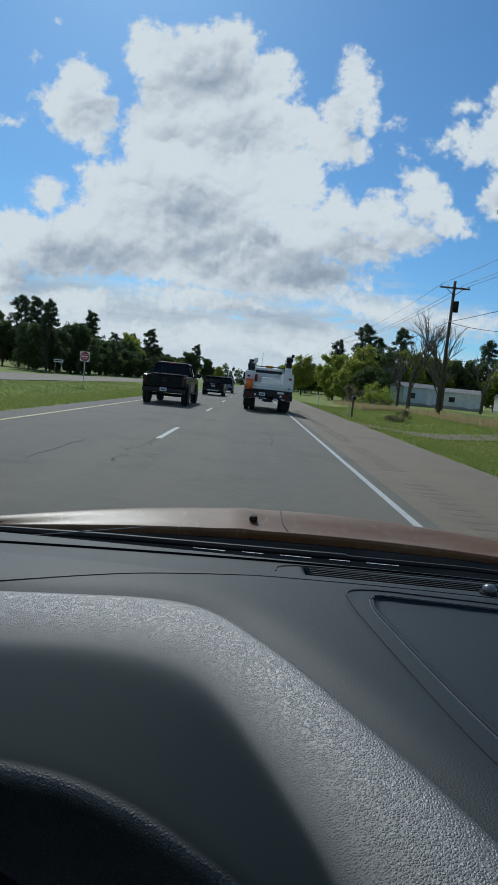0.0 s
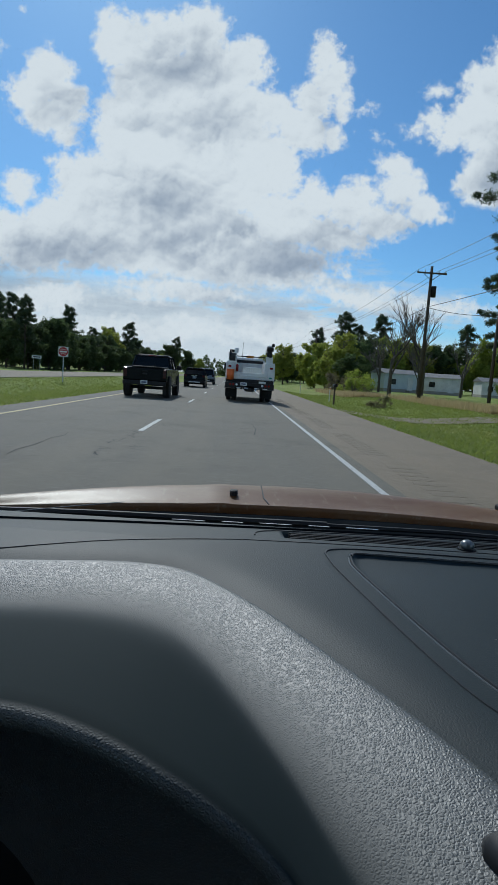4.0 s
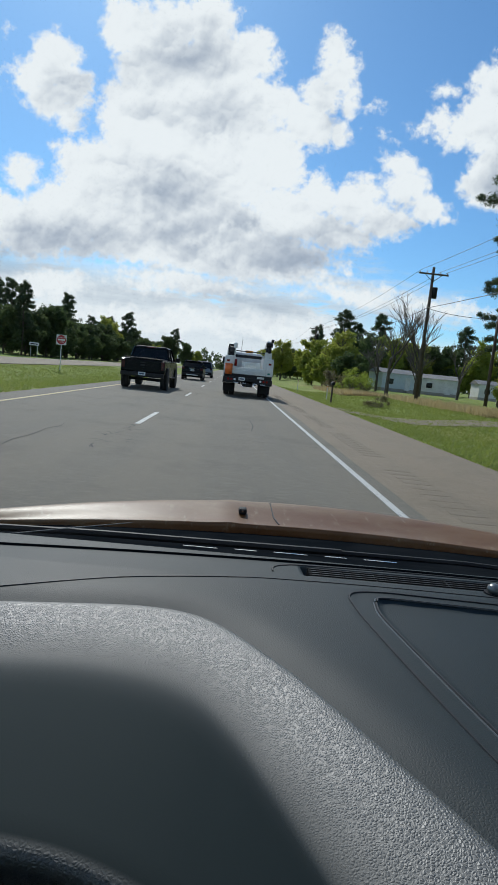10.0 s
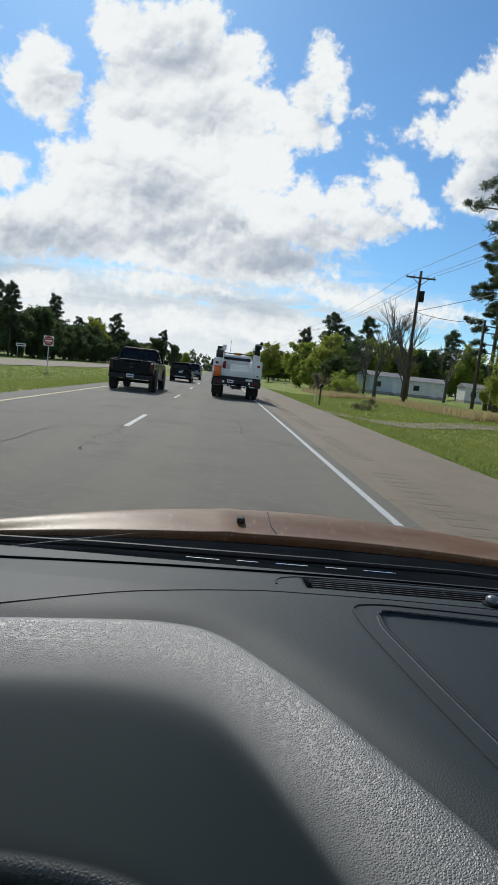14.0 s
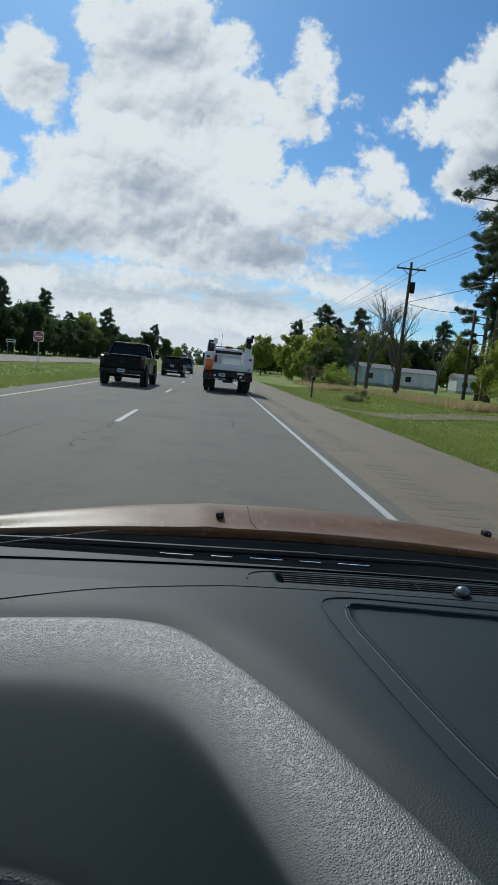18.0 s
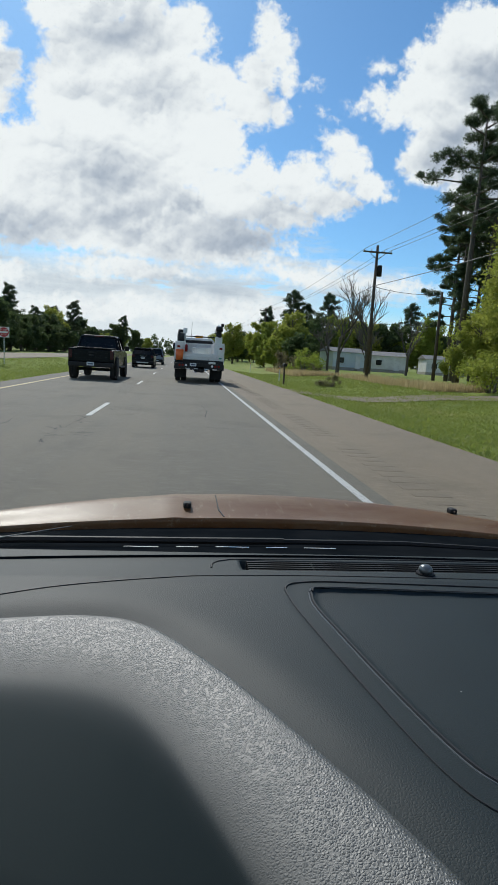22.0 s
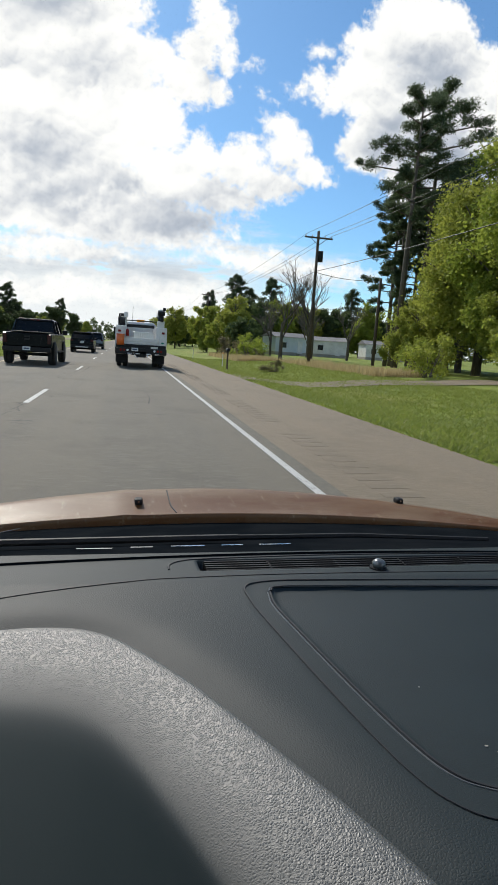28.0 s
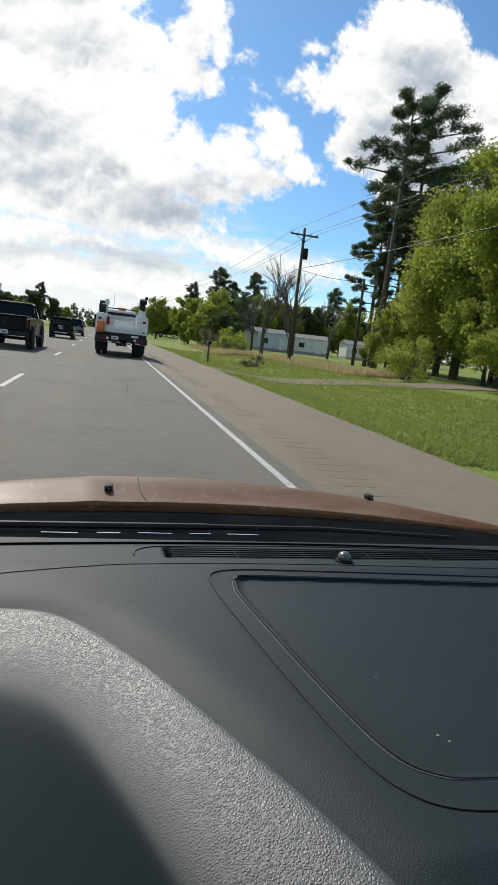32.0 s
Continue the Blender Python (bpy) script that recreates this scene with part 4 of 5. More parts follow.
POLES = [(15.0, -30.0), (15.2, 46.0), (15.0, 108.0), (15.5, 170.0), (15.0, 235.0)]
for x, y in POLES:
    utility_pole(x, y, 10.8)
utility_pole(21.5, 47.0, 7.5, False, "short wooden service pole beside the trees")
for x, y in ((-34.0, 116.0), (-47.0, 122.0)):
    utility_pole(x, y, 10.0, True, "wooden utility pole before the dark woods across the median")


def street_lamp(x, y):
    t = thing("street_lamp", (x, y, lie(x, y)), "grey street lamp with a short arm beside the far carriageway", "street lamp")
    part("pole", tube([(0, 0, -0.3), (0, 0, 8.0)], [0.11, 0.07], 10), "rim", t, smooth=True)
    part("arm", tube([(0, 0, 7.9), (0.35, 0, 8.2), (0.9, 0, 8.25)], [0.05, 0.045, 0.04], 8), "rim", t, smooth=True)
    head = part("lamp_head", box(1.1, 0, 8.22, 0.6, 0.26, 0.14, 0.05), "black_steel", t, "dark lamp head")
    part("lens", box(1.12, 0, 8.135, 0.4, 0.2, 0.05, 0.015), "clear_lens", head)
    return t


street_lamp(-37.5, 110.0)


def wire(a_, b_, sag, rad=0.014):
    a_, b_ = Vector(a_), Vector(b_)
    pts = [a_.lerp(b_, k / 14) - Vector((0, 0, sag * 4 * (k / 14) * (1 - k / 14))) for k in range(15)]
    return tube(pts, rad, 4)


for q, drop in ((-1.1, 0.33), (0.55, 0.33), (1.1, 0.33), (-0.1, 3.2)):
    for (xa, ya), (xb, yb) in zip(POLES, POLES[1:]):
        za, zb = lie(xa, ya) + 10.8 - drop, lie(xb, yb) + 10.8 - drop
        tagged(part("power_line", wire((xa + q, ya - 0.14, za), (xb + q, yb - 0.14, zb), 0.8, 0.016 if drop < 1 else 0.024), "wire"),
               "thin black power line hung between wooden poles", "power line", "power lines")
tagged(part("service_line", wire((15.1, 46, lie(15, 46) + 7.6), (21.5, 47, lie(21.5, 47) + 7.3), 0.25, 0.02), "wire"), "black service wire to the short pole", "power line", "power lines")

# ---- houses on the right ----


def mobile_home(x, y, turn, w, d, h, wall, label):
    t = thing("mobile_home", (x, y, lie(x, y)), label, "house", "mobile homes", turn=turn)
    part("wall", box(0, 0, h / 2, w, d, h), wall, t)
    part("skirting", box(0, 0, 0.22, w + 0.04, d + 0.04, 0.5), "concrete", t)
    part("roof", profile_block([(-d / 2 - 0.25, h), (d / 2 + 0.25, h), (0, h + 0.75)], -w / 2 - 0.25, w / 2 + 0.25), "roof", t)
    for k in range(int(h / 0.22)):
        part("siding_board", box(0, -d / 2 - 0.012, 0.5 + 0.22 * k, w, 0.03, 0.02), wall, t)
    n = max(2, int(w / 2.6))
    for i in range(n):
        cx = -w / 2 + (i + 0.5) * w / n
        if i == n // 2:
            part("door", box(cx, -d / 2 - 0.03, 1.25, 0.9, 0.06, 2.0, 0.01), "siding", t)
            part("step", box(cx, -d / 2 - 0.6, 0.15, 1.3, 1.0, 0.34), "concrete", t)
        else:
            f_ = part("window", box(cx, -d / 2 - 0.03, 1.55, 1.1, 0.06, 1.0, 0.01), "siding", t)
            part("pane", box(cx, -d / 2 - 0.065, 1.55, 0.94, 0.02, 0.84), "dark_glass", f_)
    return t


mobile_home(25.5, 90, 14, 6.0, 4.5, 2.8, "siding_blue", "pale blue-grey mobile home with white trim")
mobile_home(35.0, 95, -20, 6.0, 4.5, 2.7, "siding", "white mobile home with a low grey roof")
mobile_home(46.5, 97, -6, 8.5, 4.6, 2.7, "siding", "long white mobile home under trees")


def mailbox(x, y):
    t = thing("mailbox", (x, y, lie(x, y)), "black roadside mailbox on a wooden post", "mailbox")
    part("post", box(0, 0, 0.5, 0.1, 0.1, 1.2, 0.01), "pole", t)
    prof = [(math.cos(a_) * 0.1, 0.1 + math.sin(a_) * 0.1) for a_ in [k * math.pi / 8 for k in range(9)]] + [(-0.1, 0.0), (0.1, 0.0)]
    bm = bmesh.new()
    lo = [bm.verts.new((px, -0.26, 1.1 + pz)) for px, pz in prof]
    hi = [bm.verts.new((px, 0.26, 1.1 + pz)) for px, pz in prof]
    bm.faces.new(lo)
    bm.faces.new(hi[::-1])
    for i in range(len(prof)):
        bm.faces.new((lo[i], hi[i], hi[(i + 1) % len(prof)], lo[(i + 1) % len(prof)]))
    bmesh.ops.recalc_face_normals(bm, faces=bm.faces[:])
    part("box", bm, "black_steel", t)
    part("flag", box(0.115, -0.1, 1.28, 0.012, 0.03, 0.16), "red_lens", t)
    return t


mailbox(6.1, 34.0)


def road_sign(x, y):
    """Square no-entry sign on a steel post."""
    t = thing("road_sign", (x, y, lie(x, y)), "square white no-entry sign with a red disc on a steel post", "road sign")
    part("post", box(0, 0, 1.2, 0.06, 0.04, 2.9, 0.004), "rim", t)
    panel = part("panel", box(0, -0.03, 2.35, 0.76, 0.006, 0.76, 0.002), "siding", t, "white square sheet")
    part("disc", tube([(0, -0.034, 2.35), (0, -0.0375, 2.35)], [0.35, 0.35], 40), "sign_red", panel, "red disc")
    part("bar", box(0, -0.040, 2.35, 0.54, 0.004, 0.11), "siding", panel, "white bar")
    for words, z in (("DO NOT", 2.47), ("ENTER", 2.145)):
        cu = bpy.data.curves.new("lettering", "FONT")
        cu.body, cu.size, cu.align_x, cu.extrude = words, 0.125, "CENTER", 0.001
        tmp = bpy.data.objects.new("lettering", cu)
        bpy.context.scene.collection.objects.link(tmp)
        me = bpy.data.meshes.new_from_object(tmp)
        bpy.data.objects.remove(tmp)
        me.materials.clear()
        me.materials.append(M["siding"])
        ob = link_mesh("lettering", me, panel, "", False)
        ob.location, ob.rotation_euler = (0, -0.0395, z), (radians(90), 0, 0)
    return t


road_sign(-13.2, 44.0)


def plate_sign(x, y):
    """Long plate with unreadable writing, on two legs."""
    t = thing("road_sign", (x, y, lie(x, y)), "small wide white sign plate with dark writing on two legs", "road sign")
    for s in (-1, 1):
        part("post", box(s * 0.45, 0, 0.9, 0.05, 0.04, 2.3, 0.004), "rim", t)
    panel = part("panel", box(0, -0.03, 1.85, 1.3, 0.006, 0.4, 0.002), "siding", t, "white sheet")
    part("writing", box(0, -0.0355, 1.85, 1.0, 0.005, 0.13), "black_steel", panel, "dark bar of writing")
    return t


plate_sign(-27.0, 78.0)


def marker_post(x, y):
    t = thing("marker_post", (x, y, lie(x, y)), "thin white marker post in the verge grass", "marker post", "marker posts")
    part("stake", box(0, 0, 0.45, 0.07, 0.02, 1.3, 0.004), "siding", t)
    part("reflector", box(0, -0.013, 0.98, 0.06, 0.008, 0.12), "amber", t)
    return t


for at in ((7.0, 41.0), (7.4, 63.0)):
    marker_post(*at)


def carport(x, y):
    t = thing("carport", (x, y, lie(x, y)), "open carport with a flat dark metal roof on thin posts", "carport")
    part("roof", box(0, 0, 2.35, 5.6, 5.0, 0.12, 0.01), "roof", t)
    part("fascia", box(0, -2.53, 2.33, 5.7, 0.04, 0.2), "black_steel", t)
    for sx in (-2.6, 2.6):
        for sy in (-2.3, 2.3):
            part("post", box(sx, sy, 1.12, 0.09, 0.09, 2.5), "siding", t)
    return t


carport(38.0, 72.0)

# ---- vehicles on the road ----


def wheel(t, x, y, rad, width, rim_mat="rim", dual=False):
    """A wheel with its axle along x; the rim faces away from the car's middle."""
    s = 1 if x > 0 else -1
    w = width / 2
    tyre = part("wheel", lathe([(-w, rad * 0.6), (-w, rad * 0.93), (-w * 0.8, rad), (w * 0.8, rad), (w, rad * 0.93), (w, rad * 0.6)], (x, y, rad), 28), "tyre", t, "black rubber tyre", True)
    part("rim", lathe([(s * w * 0.2, rad * 0.62), (s * w * 0.98, rad * 0.62), (s * w * 0.9, rad * 0.52), (s * w * 0.55, rad * 0.45), (s * w * 0.6, rad * 0.12), (s * w * 0.75, rad * 0.1)], (x, y, rad), 28), rim_mat, tyre)
    for k in range(5):
        a_ = k * math.tau / 5
        part("spoke", tube([(x + s * w * 0.7, y + rad * 0.1 * math.cos(a_), rad + rad * 0.1 * math.sin(a_)), (x + s * w * 0.85, y + rad * 0.56 * math.cos(a_), rad + rad * 0.56 * math.sin(a_))], rad * 0.06, 5), rim_mat, tyre)
    return tyre


def number_plate(t, x, y, z):
    p = part("number_plate", box(x, y, z, 0.31, 0.02, 0.155, 0.004), "plate", t)
    part("plate_bar", box(x, y - 0.012, z, 0.22, 0.006, 0.06), "plate_bar", p)


def suv(x, y, paint, label, rack, hl=4.6, hw=0.92, h=1.68):
    """A sport utility car seen from behind; its tail is at y."""
    t = thing("car", (x, y, 0), label, "car", "cars in the passing lane")
    side = [(0.10, 0.42), (0.02, 0.62), (0.04, 0.95), (0.10, 1.08), (3.35, 1.05), (4.25, 0.95), (hl - 0.06, 0.80), (hl, 0.45), (hl - 0.1, 0.28), (0.2, 0.26)]
    part("body", profile_block(side, -hw, hw, 0.05), paint, t, smooth=False)
    part("cabin", frustum(0, 1.04, h - 0.05, (hw - 0.05, 0.10, 3.3), (hw - 0.22, 0.34, 2.35), 0.06), "dark_glass", t, "dark tinted windows")
    part("roof", frustum(0, h - 0.11, h, (hw - 0.21, 0.20, 2.4), (hw - 0.27, 0.30, 2.25), 0.03), paint, t)
    for s in (-1, 1):
        for ya, yb in ((0.12, 0.36), (1.15, 1.2), (2.2, 2.05), (3.3, 2.36)):
            part("pillar", tube([(s * (hw - 0.045), ya, 1.05), (s * (hw - 0.215), yb, h - 0.08)], 0.035, 6), paint, t)
        part("tail_light", box(s * (hw - 0.13), 0.035, 0.98, 0.24, 0.12, 0.2, 0.03), "smoked_lens", t, "dark red tail light")
        part("mirror", box(s * (hw + 0.1), 2.75, 1.12, 0.2, 0.1, 0.15, 0.03), paint, t)
        if rack:
            part("roof_rail", tube([(s * (hw - 0.3), 0.5, h + 0.03), (s * (hw - 0.3), 2.1, h + 0.03)], 0.02, 6), "black_plastic", t)
        part("wheel_arch", lathe([(-0.02, 0.4), (0.02, 0.42)], (s * hw, 0.86, 0.36), 24), "black_plastic", t)
        wheel(t, s * (hw - 0.1), 0.86, 0.36, 0.22)
        wheel(t, s * (hw - 0.1), 3.6, 0.36, 0.22)
    part("rear_window", frustum(0, 1.12, h - 0.2, (hw - 0.2, 0.075, 0.3), (hw - 0.3, 0.255, 0.4), 0.02), "dark_glass", t)
    part("spoiler", box(0, 0.24, h - 0.05, 1.3, 0.2, 0.05, 0.02), paint, t)
    part("bumper", box(0, 0.06, 0.5, hw * 2 - 0.04, 0.2, 0.26, 0.06), "black_plastic", t)
    part("bumper_trim", box(0, -0.05, 0.46, 1.0, 0.03, 0.09, 0.01), "rim", t, "silver skid plate")
    part("wiper", tube([(0, 0.1, 1.15), (0.35, 0.11, 1.2)], 0.012, 5), "black_plastic", t)
    part("badge_bar", box(0, 0.025, 1.0, 0.5, 0.02, 0.05, 0.008), "chrome", t)
    number_plate(t, 0, 0.01, 0.85)
    return t


suv(-3.45, 49.0, "black_paint", "black sport utility car with roof rails in the passing lane", True)
suv(-3.35, 66.0, "grey_paint", "dark silver sport utility car ahead in the passing lane", False, 4.8, 0.98, 1.85)


def pickup(x, y):
    """A black crew-cab pickup on big tyres."""
    t = thing("pickup_truck", (x, y, 0), "black crew-cab pickup truck on large tyres in the passing lane", "pickup truck", "cars in the passing lane")
    hw = 0.98
    part("bed", profile_block([(0.08, 0.72), (0.03, 0.80), (0.03, 1.33), (1.95, 1.36), (1.95, 0.72)], -hw, hw, 0.035), "black_paint", t)
    part("bed_floor_cover", box(0, 0.99, 1.385, 1.7, 1.8, 0.05, 0.02), "black_plastic", t, "black soft bed cover")
    tg = part("tailgate", box(0, 0.015, 1.04, 1.52, 0.06, 0.5, 0.02), "black_paint", t)
    part("handle", box(0, -0.022, 1.2, 0.24, 0.02, 0.06, 0.008), "black_plastic", tg)
    part("emblem", box(0, -0.022, 1.08, 0.2, 0.01, 0.08, 0.004), "black_steel", tg)
    part("body", profile_block([(1.96, 0.70), (1.96, 1.36), (4.45, 1.36), (5.5, 1.26), (5.72, 1.1), (5.75, 0.7), (5.6, 0.52), (2.1, 0.52)], -hw, hw, 0.05), "black_paint", t)
    part("cabin", frustum(0, 1.35, 1.94, (hw - 0.06, 2.0, 4.5), (hw - 0.21, 2.22, 3.85), 0.05), "dark_glass", t, "dark tinted cab windows")
    part("roof", frustum(0, 1.89, 2.0, (hw - 0.19, 2.14, 3.92), (hw - 0.26, 2.26, 3.75), 0.04), "black_paint", t)
    for s in (-1, 1):
        for ya, yb in ((2.02, 2.2), (3.1, 3.05), (4.48, 3.88)):
            part("pillar", tube([(s * (hw - 0.05), ya, 1.36), (s * (hw - 0.2), yb, 1.93)], 0.04, 6), "black_paint", t)
        part("tail_light", box(s * (hw - 0.1), 0.02, 1.1, 0.15, 0.1, 0.38, 0.02), "smoked_lens", t, "smoked dark red tail light")
        part("mirror", box(s * (hw + 0.14), 4.1, 1.45, 0.24, 0.12, 0.24, 0.03), "black_plastic", t)
        part("running_board", box(s * (hw + 0.02), 3.0, 0.55, 0.16, 2.0, 0.07, 0.02), "black_plastic", t)
        for yy in (1.0, 4.75):
            part("fender_flare", lathe([(-0.05, 0.49), (0.05, 0.53), (0.07, 0.47)], (s * hw, yy, 0.52), 24), "black_plastic", t)
            wheel(t, s * (hw - 0.08), yy, 0.44, 0.31, "black_steel")
    bp = part("bumper", box(0, -0.06, 0.66, 1.92, 0.2, 0.2, 0.04), "black_steel", t)
    part("hitch", box(0, -0.17, 0.56, 0.1, 0.14, 0.1, 0.01), "black_steel", bp)
    number_plate(t, 0, -0.17, 0.7)
    part("axle", tube([(-0.85, 1.0, 0.44), (0.85, 1.0, 0.44)], 0.07, 8), "black_steel", t)
    part("brake_light", box(0, 2.2, 1.93, 0.4, 0.04, 0.04), "red_lens", t)
    return t


pickup(-4.0, 25.5)


def service_truck(x, y):
    """A white utility service truck: side lockers, open bed, crane on the right rear corner, cab in front."""
    t = thing("service_truck", (x, y, 0), "white utility service truck with side lockers and a small crane", "truck")
    W_ = 1.2
    part("chassis", box(0, 3.2, 0.72, 0.9, 6.6, 0.22, 0.02), "black_steel", t)
    part("bed_floor", box(0, 1.75, 1.02, 2.3, 3.3, 0.1, 0.01), "black_steel", t)
    for s in (-1, 1):
        lk = part("locker", profile_block([(0.12, 0.78), (0.12, 1.98), (3.4, 1.98), (3.4, 0.62), (2.3, 0.62), (2.12, 1.02), (1.2, 1.02), (1.02, 0.62), (0.6, 0.62)], s * W_, s * (W_ - 0.5), 0.02), "white_paint", t, "white side locker")
        for k, (ya, yb, za, zb) in enumerate(((0.2, 0.98, 0.98, 1.9), (1.06, 2.2, 1.12, 1.9), (2.28, 3.32, 0.72, 1.9))):
            dr = part("locker_door", box(s * (W_ + 0.012), (ya + yb) / 2, (za + zb) / 2, 0.025, yb - ya, zb - za, 0.01), "white_paint", lk)
            part("latch", box(s * (W_ + 0.03), ya + 0.16, (za + zb) / 2 - 0.1, 0.02, 0.1, 0.07, 0.01), "chrome", lk)
        arch = [(1.66 + 0.56 * math.cos(a_), 0.6 + 0.56 * math.sin(a_)) for a_ in [math.pi * k / 12 for k in range(13)]]
        bm = tube([(s * (W_ + 0.01), yy, zz) for yy, zz in arch], 0.035, 6)
        part("wheel_arch_trim", bm, "black_plastic", lk)
        rear = part("corner_post", box(s * (W_ - 0.17), 0.10, 1.54, 0.33, 0.06, 0.86, 0.02), "white_paint", t)
        part("side_marker", box(s * (W_ - 0.17), 0.05, 1.72, 0.14, 0.03, 0.1, 0.01), "red_lens", rear)
        for dx in (0.0, 0.29):
            wheel(t, s * (W_ - 0.17 - dx), 1.66, 0.47, 0.25, "rim")
        wheel(t, s * (W_ - 0.2), 5.6, 0.47, 0.26, "rim")
        part("mud_flap", box(s * (W_ - 0.3), 1.08, 0.50, 0.60, 0.02, 0.62, 0.005), "black_plastic", t)
    part("rear_skirt", box(0, 0.05, 0.96, 2.36, 0.12, 0.30, 0.015), "black_steel", t, "black rear sill below the bed")
    tg = part("tailgate", box(0, 0.10, 1.28, 1.64, 0.07, 0.32, 0.015), "white_paint", t)
    part("tailgate_rib", box(0, 0.055, 1.28, 1.5, 0.02, 0.05, 0.006), "white_paint", tg)
    bp = part("rear_bumper", box(0, -0.12, 0.80, 2.40, 0.42, 0.28, 0.02), "black_steel", t, "black step bumper")
    part("bumper_face", box(0, -0.02, 1.0, 2.3, 0.1, 0.16, 0.01), "black_steel", bp)
    for q in (-0.95, -0.8, -0.64, 0.62, 0.78, 0.94):
        part("tail_lamp", tube([(q, -0.34, 0.84), (q, -0.315, 0.84)], [0.055, 0.06], 14), "red_lens" if abs(q) > 0.7 else "clear_lens", bp)
    number_plate(bp, -0.3, -0.345, 0.88)
    part("plate_bar", box(0.62, -0.08, 1.0, 0.34, 0.02, 0.1), "rim", bp, "pale reflective strip")
    for q in (-0.55, -0.15, 0.35, 0.75):
        part("reflector_strip", box(q, -0.337, 0.69, 0.22, 0.012, 0.035), "clear_lens", bp, "small pale reflective strip")
    part("fire_extinguisher", tube([(-0.66, 0.0, 1.48), (-0.66, 0.0, 1.78), (-0.66, 0.0, 1.84)], [0.07, 0.07, 0.03], 12), "red_lens", t, "red fire extinguisher", True)
    part("hitch", box(0, -0.38, 0.62, 0.16, 0.3, 0.16, 0.02), "black_steel", t)
    part("hitch_plate", box(0, -0.3, 0.66, 0.5, 0.06, 0.28, 0.01), "black_steel", t)
    for q in (-0.35, 0.35):
        part("safety_chain", tube([(q, -0.32, 0.72), (q * 0.8, -0.36, 0.55), (q * 0.4, -0.36, 0.5)], 0.02, 5), "chrome", t)
    # load in the bed
    ck = part("water_cooler", tube([(-0.98, -0.06, 1.06), (-0.98, -0.06, 1.52)], [0.17, 0.19], 16), "orange_lens", t, "orange drinks cooler on the corner", True)
    part("lid", tube([(-0.98, -0.06, 1.52), (-0.98, -0.06, 1.58)], [0.2, 0.19], 16), "orange_lens", ck)
    tb = part("tool_box", box(0.12, 1.2, 1.42, 1.0, 0.6, 0.62, 0.015), "diamond", t, "ribbed aluminium tool box")
    for k in range(9):
        part("rib", box(-0.33 + 0.11 * k, 0.89, 1.42, 0.05, 0.02, 0.55, 0.004), "diamond", tb)
    part("bulkhead", box(0, 3.3, 1.5, 1.4, 0.06, 0.95, 0.01), "white_paint", t)
    # compressor and hose reel on the left lockers
    cp = part("compressor", box(-0.92, 2.6, 2.22, 0.44, 0.9, 0.46, 0.05), "black_steel", t, "dark compressor on the locker top")
    part("air_tank", tube([(-0.92, 1.4, 2.2), (-0.92, 2.05, 2.2)], [0.17, 0.17], 14), "black_steel", cp, "", True)
    part("cylinder_head", box(-0.95, 2.45, 2.52, 0.3, 0.34, 0.22, 0.03), "black_steel", cp)
    part("guard_rail", tube([(-1.1, 1.3, 2.0), (-1.1, 1.3, 2.42), (-1.1, 3.1, 2.42), (-1.1, 3.1, 2.0)], 0.022, 6), "rim", cp)
    hr = part("hose_reel", lathe([(-0.12, 0.26), (-0.1, 0.26), (-0.1, 0.18), (0.1, 0.18), (0.1, 0.26), (0.12, 0.26)], (-0.9, 0.95, 2.26), 20), "hose", t, "black hose reel")
    part("reel_stand", box(-0.9, 0.95, 2.05, 0.32, 0.36, 0.12, 0.01), "black_steel", hr)
    wl = part("work_light", box(-0.74, 0.35, 2.5, 0.2, 0.14, 0.26, 0.03), "clear_lens", t)
    part("light_post", tube([(-0.74, 0.35, 1.95), (-0.74, 0.35, 2.4)], 0.03, 6), "rim", wl)
    # crane
    cr = part("crane_base", box(0.92, 0.45, 2.12, 0.34, 0.4, 0.34, 0.03), "white_paint", t)
    part("crane_post", tube([(0.92, 0.45, 2.2), (0.92, 0.45, 2.66)], [0.15, 0.12], 12), "black_steel", cr, "", True)
    part("crane_head", box(0.92, 0.40, 2.72, 0.3, 0.5, 0.26, 0.05), "white_paint", cr, "white crane head")
    part("boom", profile_block([(0.35, 2.62), (0.35, 2.84), (3.0, 2.74), (3.0, 2.58)], 0.83, 1.01, 0.02), "white_paint", cr, "white crane boom laid forward")
    part("boom_tip", box(0.92, 3.08, 2.62, 0.14, 0.24, 0.2, 0.03), "black_steel", cr)
    part("winch", lathe([(-0.16, 0.11), (0.16, 0.11)], (0.92, 0.14, 2.66), 14), "black_steel", cr)
    part("hydraulic_ram", tube([(0.92, 0.55, 2.38), (0.92, 1.5, 2.66)], 0.05, 8), "black_steel", cr)
    part("hook_block", box(0.95, 0.12, 2.38, 0.14, 0.12, 0.26, 0.03), "black_steel", cr)
    part("crane_lamp", box(1.06, 0.16, 2.86, 0.14, 0.12, 0.16, 0.03), "black_plastic", cr)
    part("warning_label", box(0.82, 1.0, 2.72, 0.01, 0.2, 0.14), "amber", cr)
    part("green_decal", box(1.02, 0.06, 1.24, 0.13, 0.012, 0.07), "green_tag", t)
    # cab
    part("cab_body", profile_block([(3.55, 0.75), (3.55, 1.62), (5.25, 1.62), (6.55, 1.5), (6.85, 1.3), (6.9, 0.7), (6.3, 0.6), (3.8, 0.55)], -1.0, 1.0, 0.06), "white_paint", t)
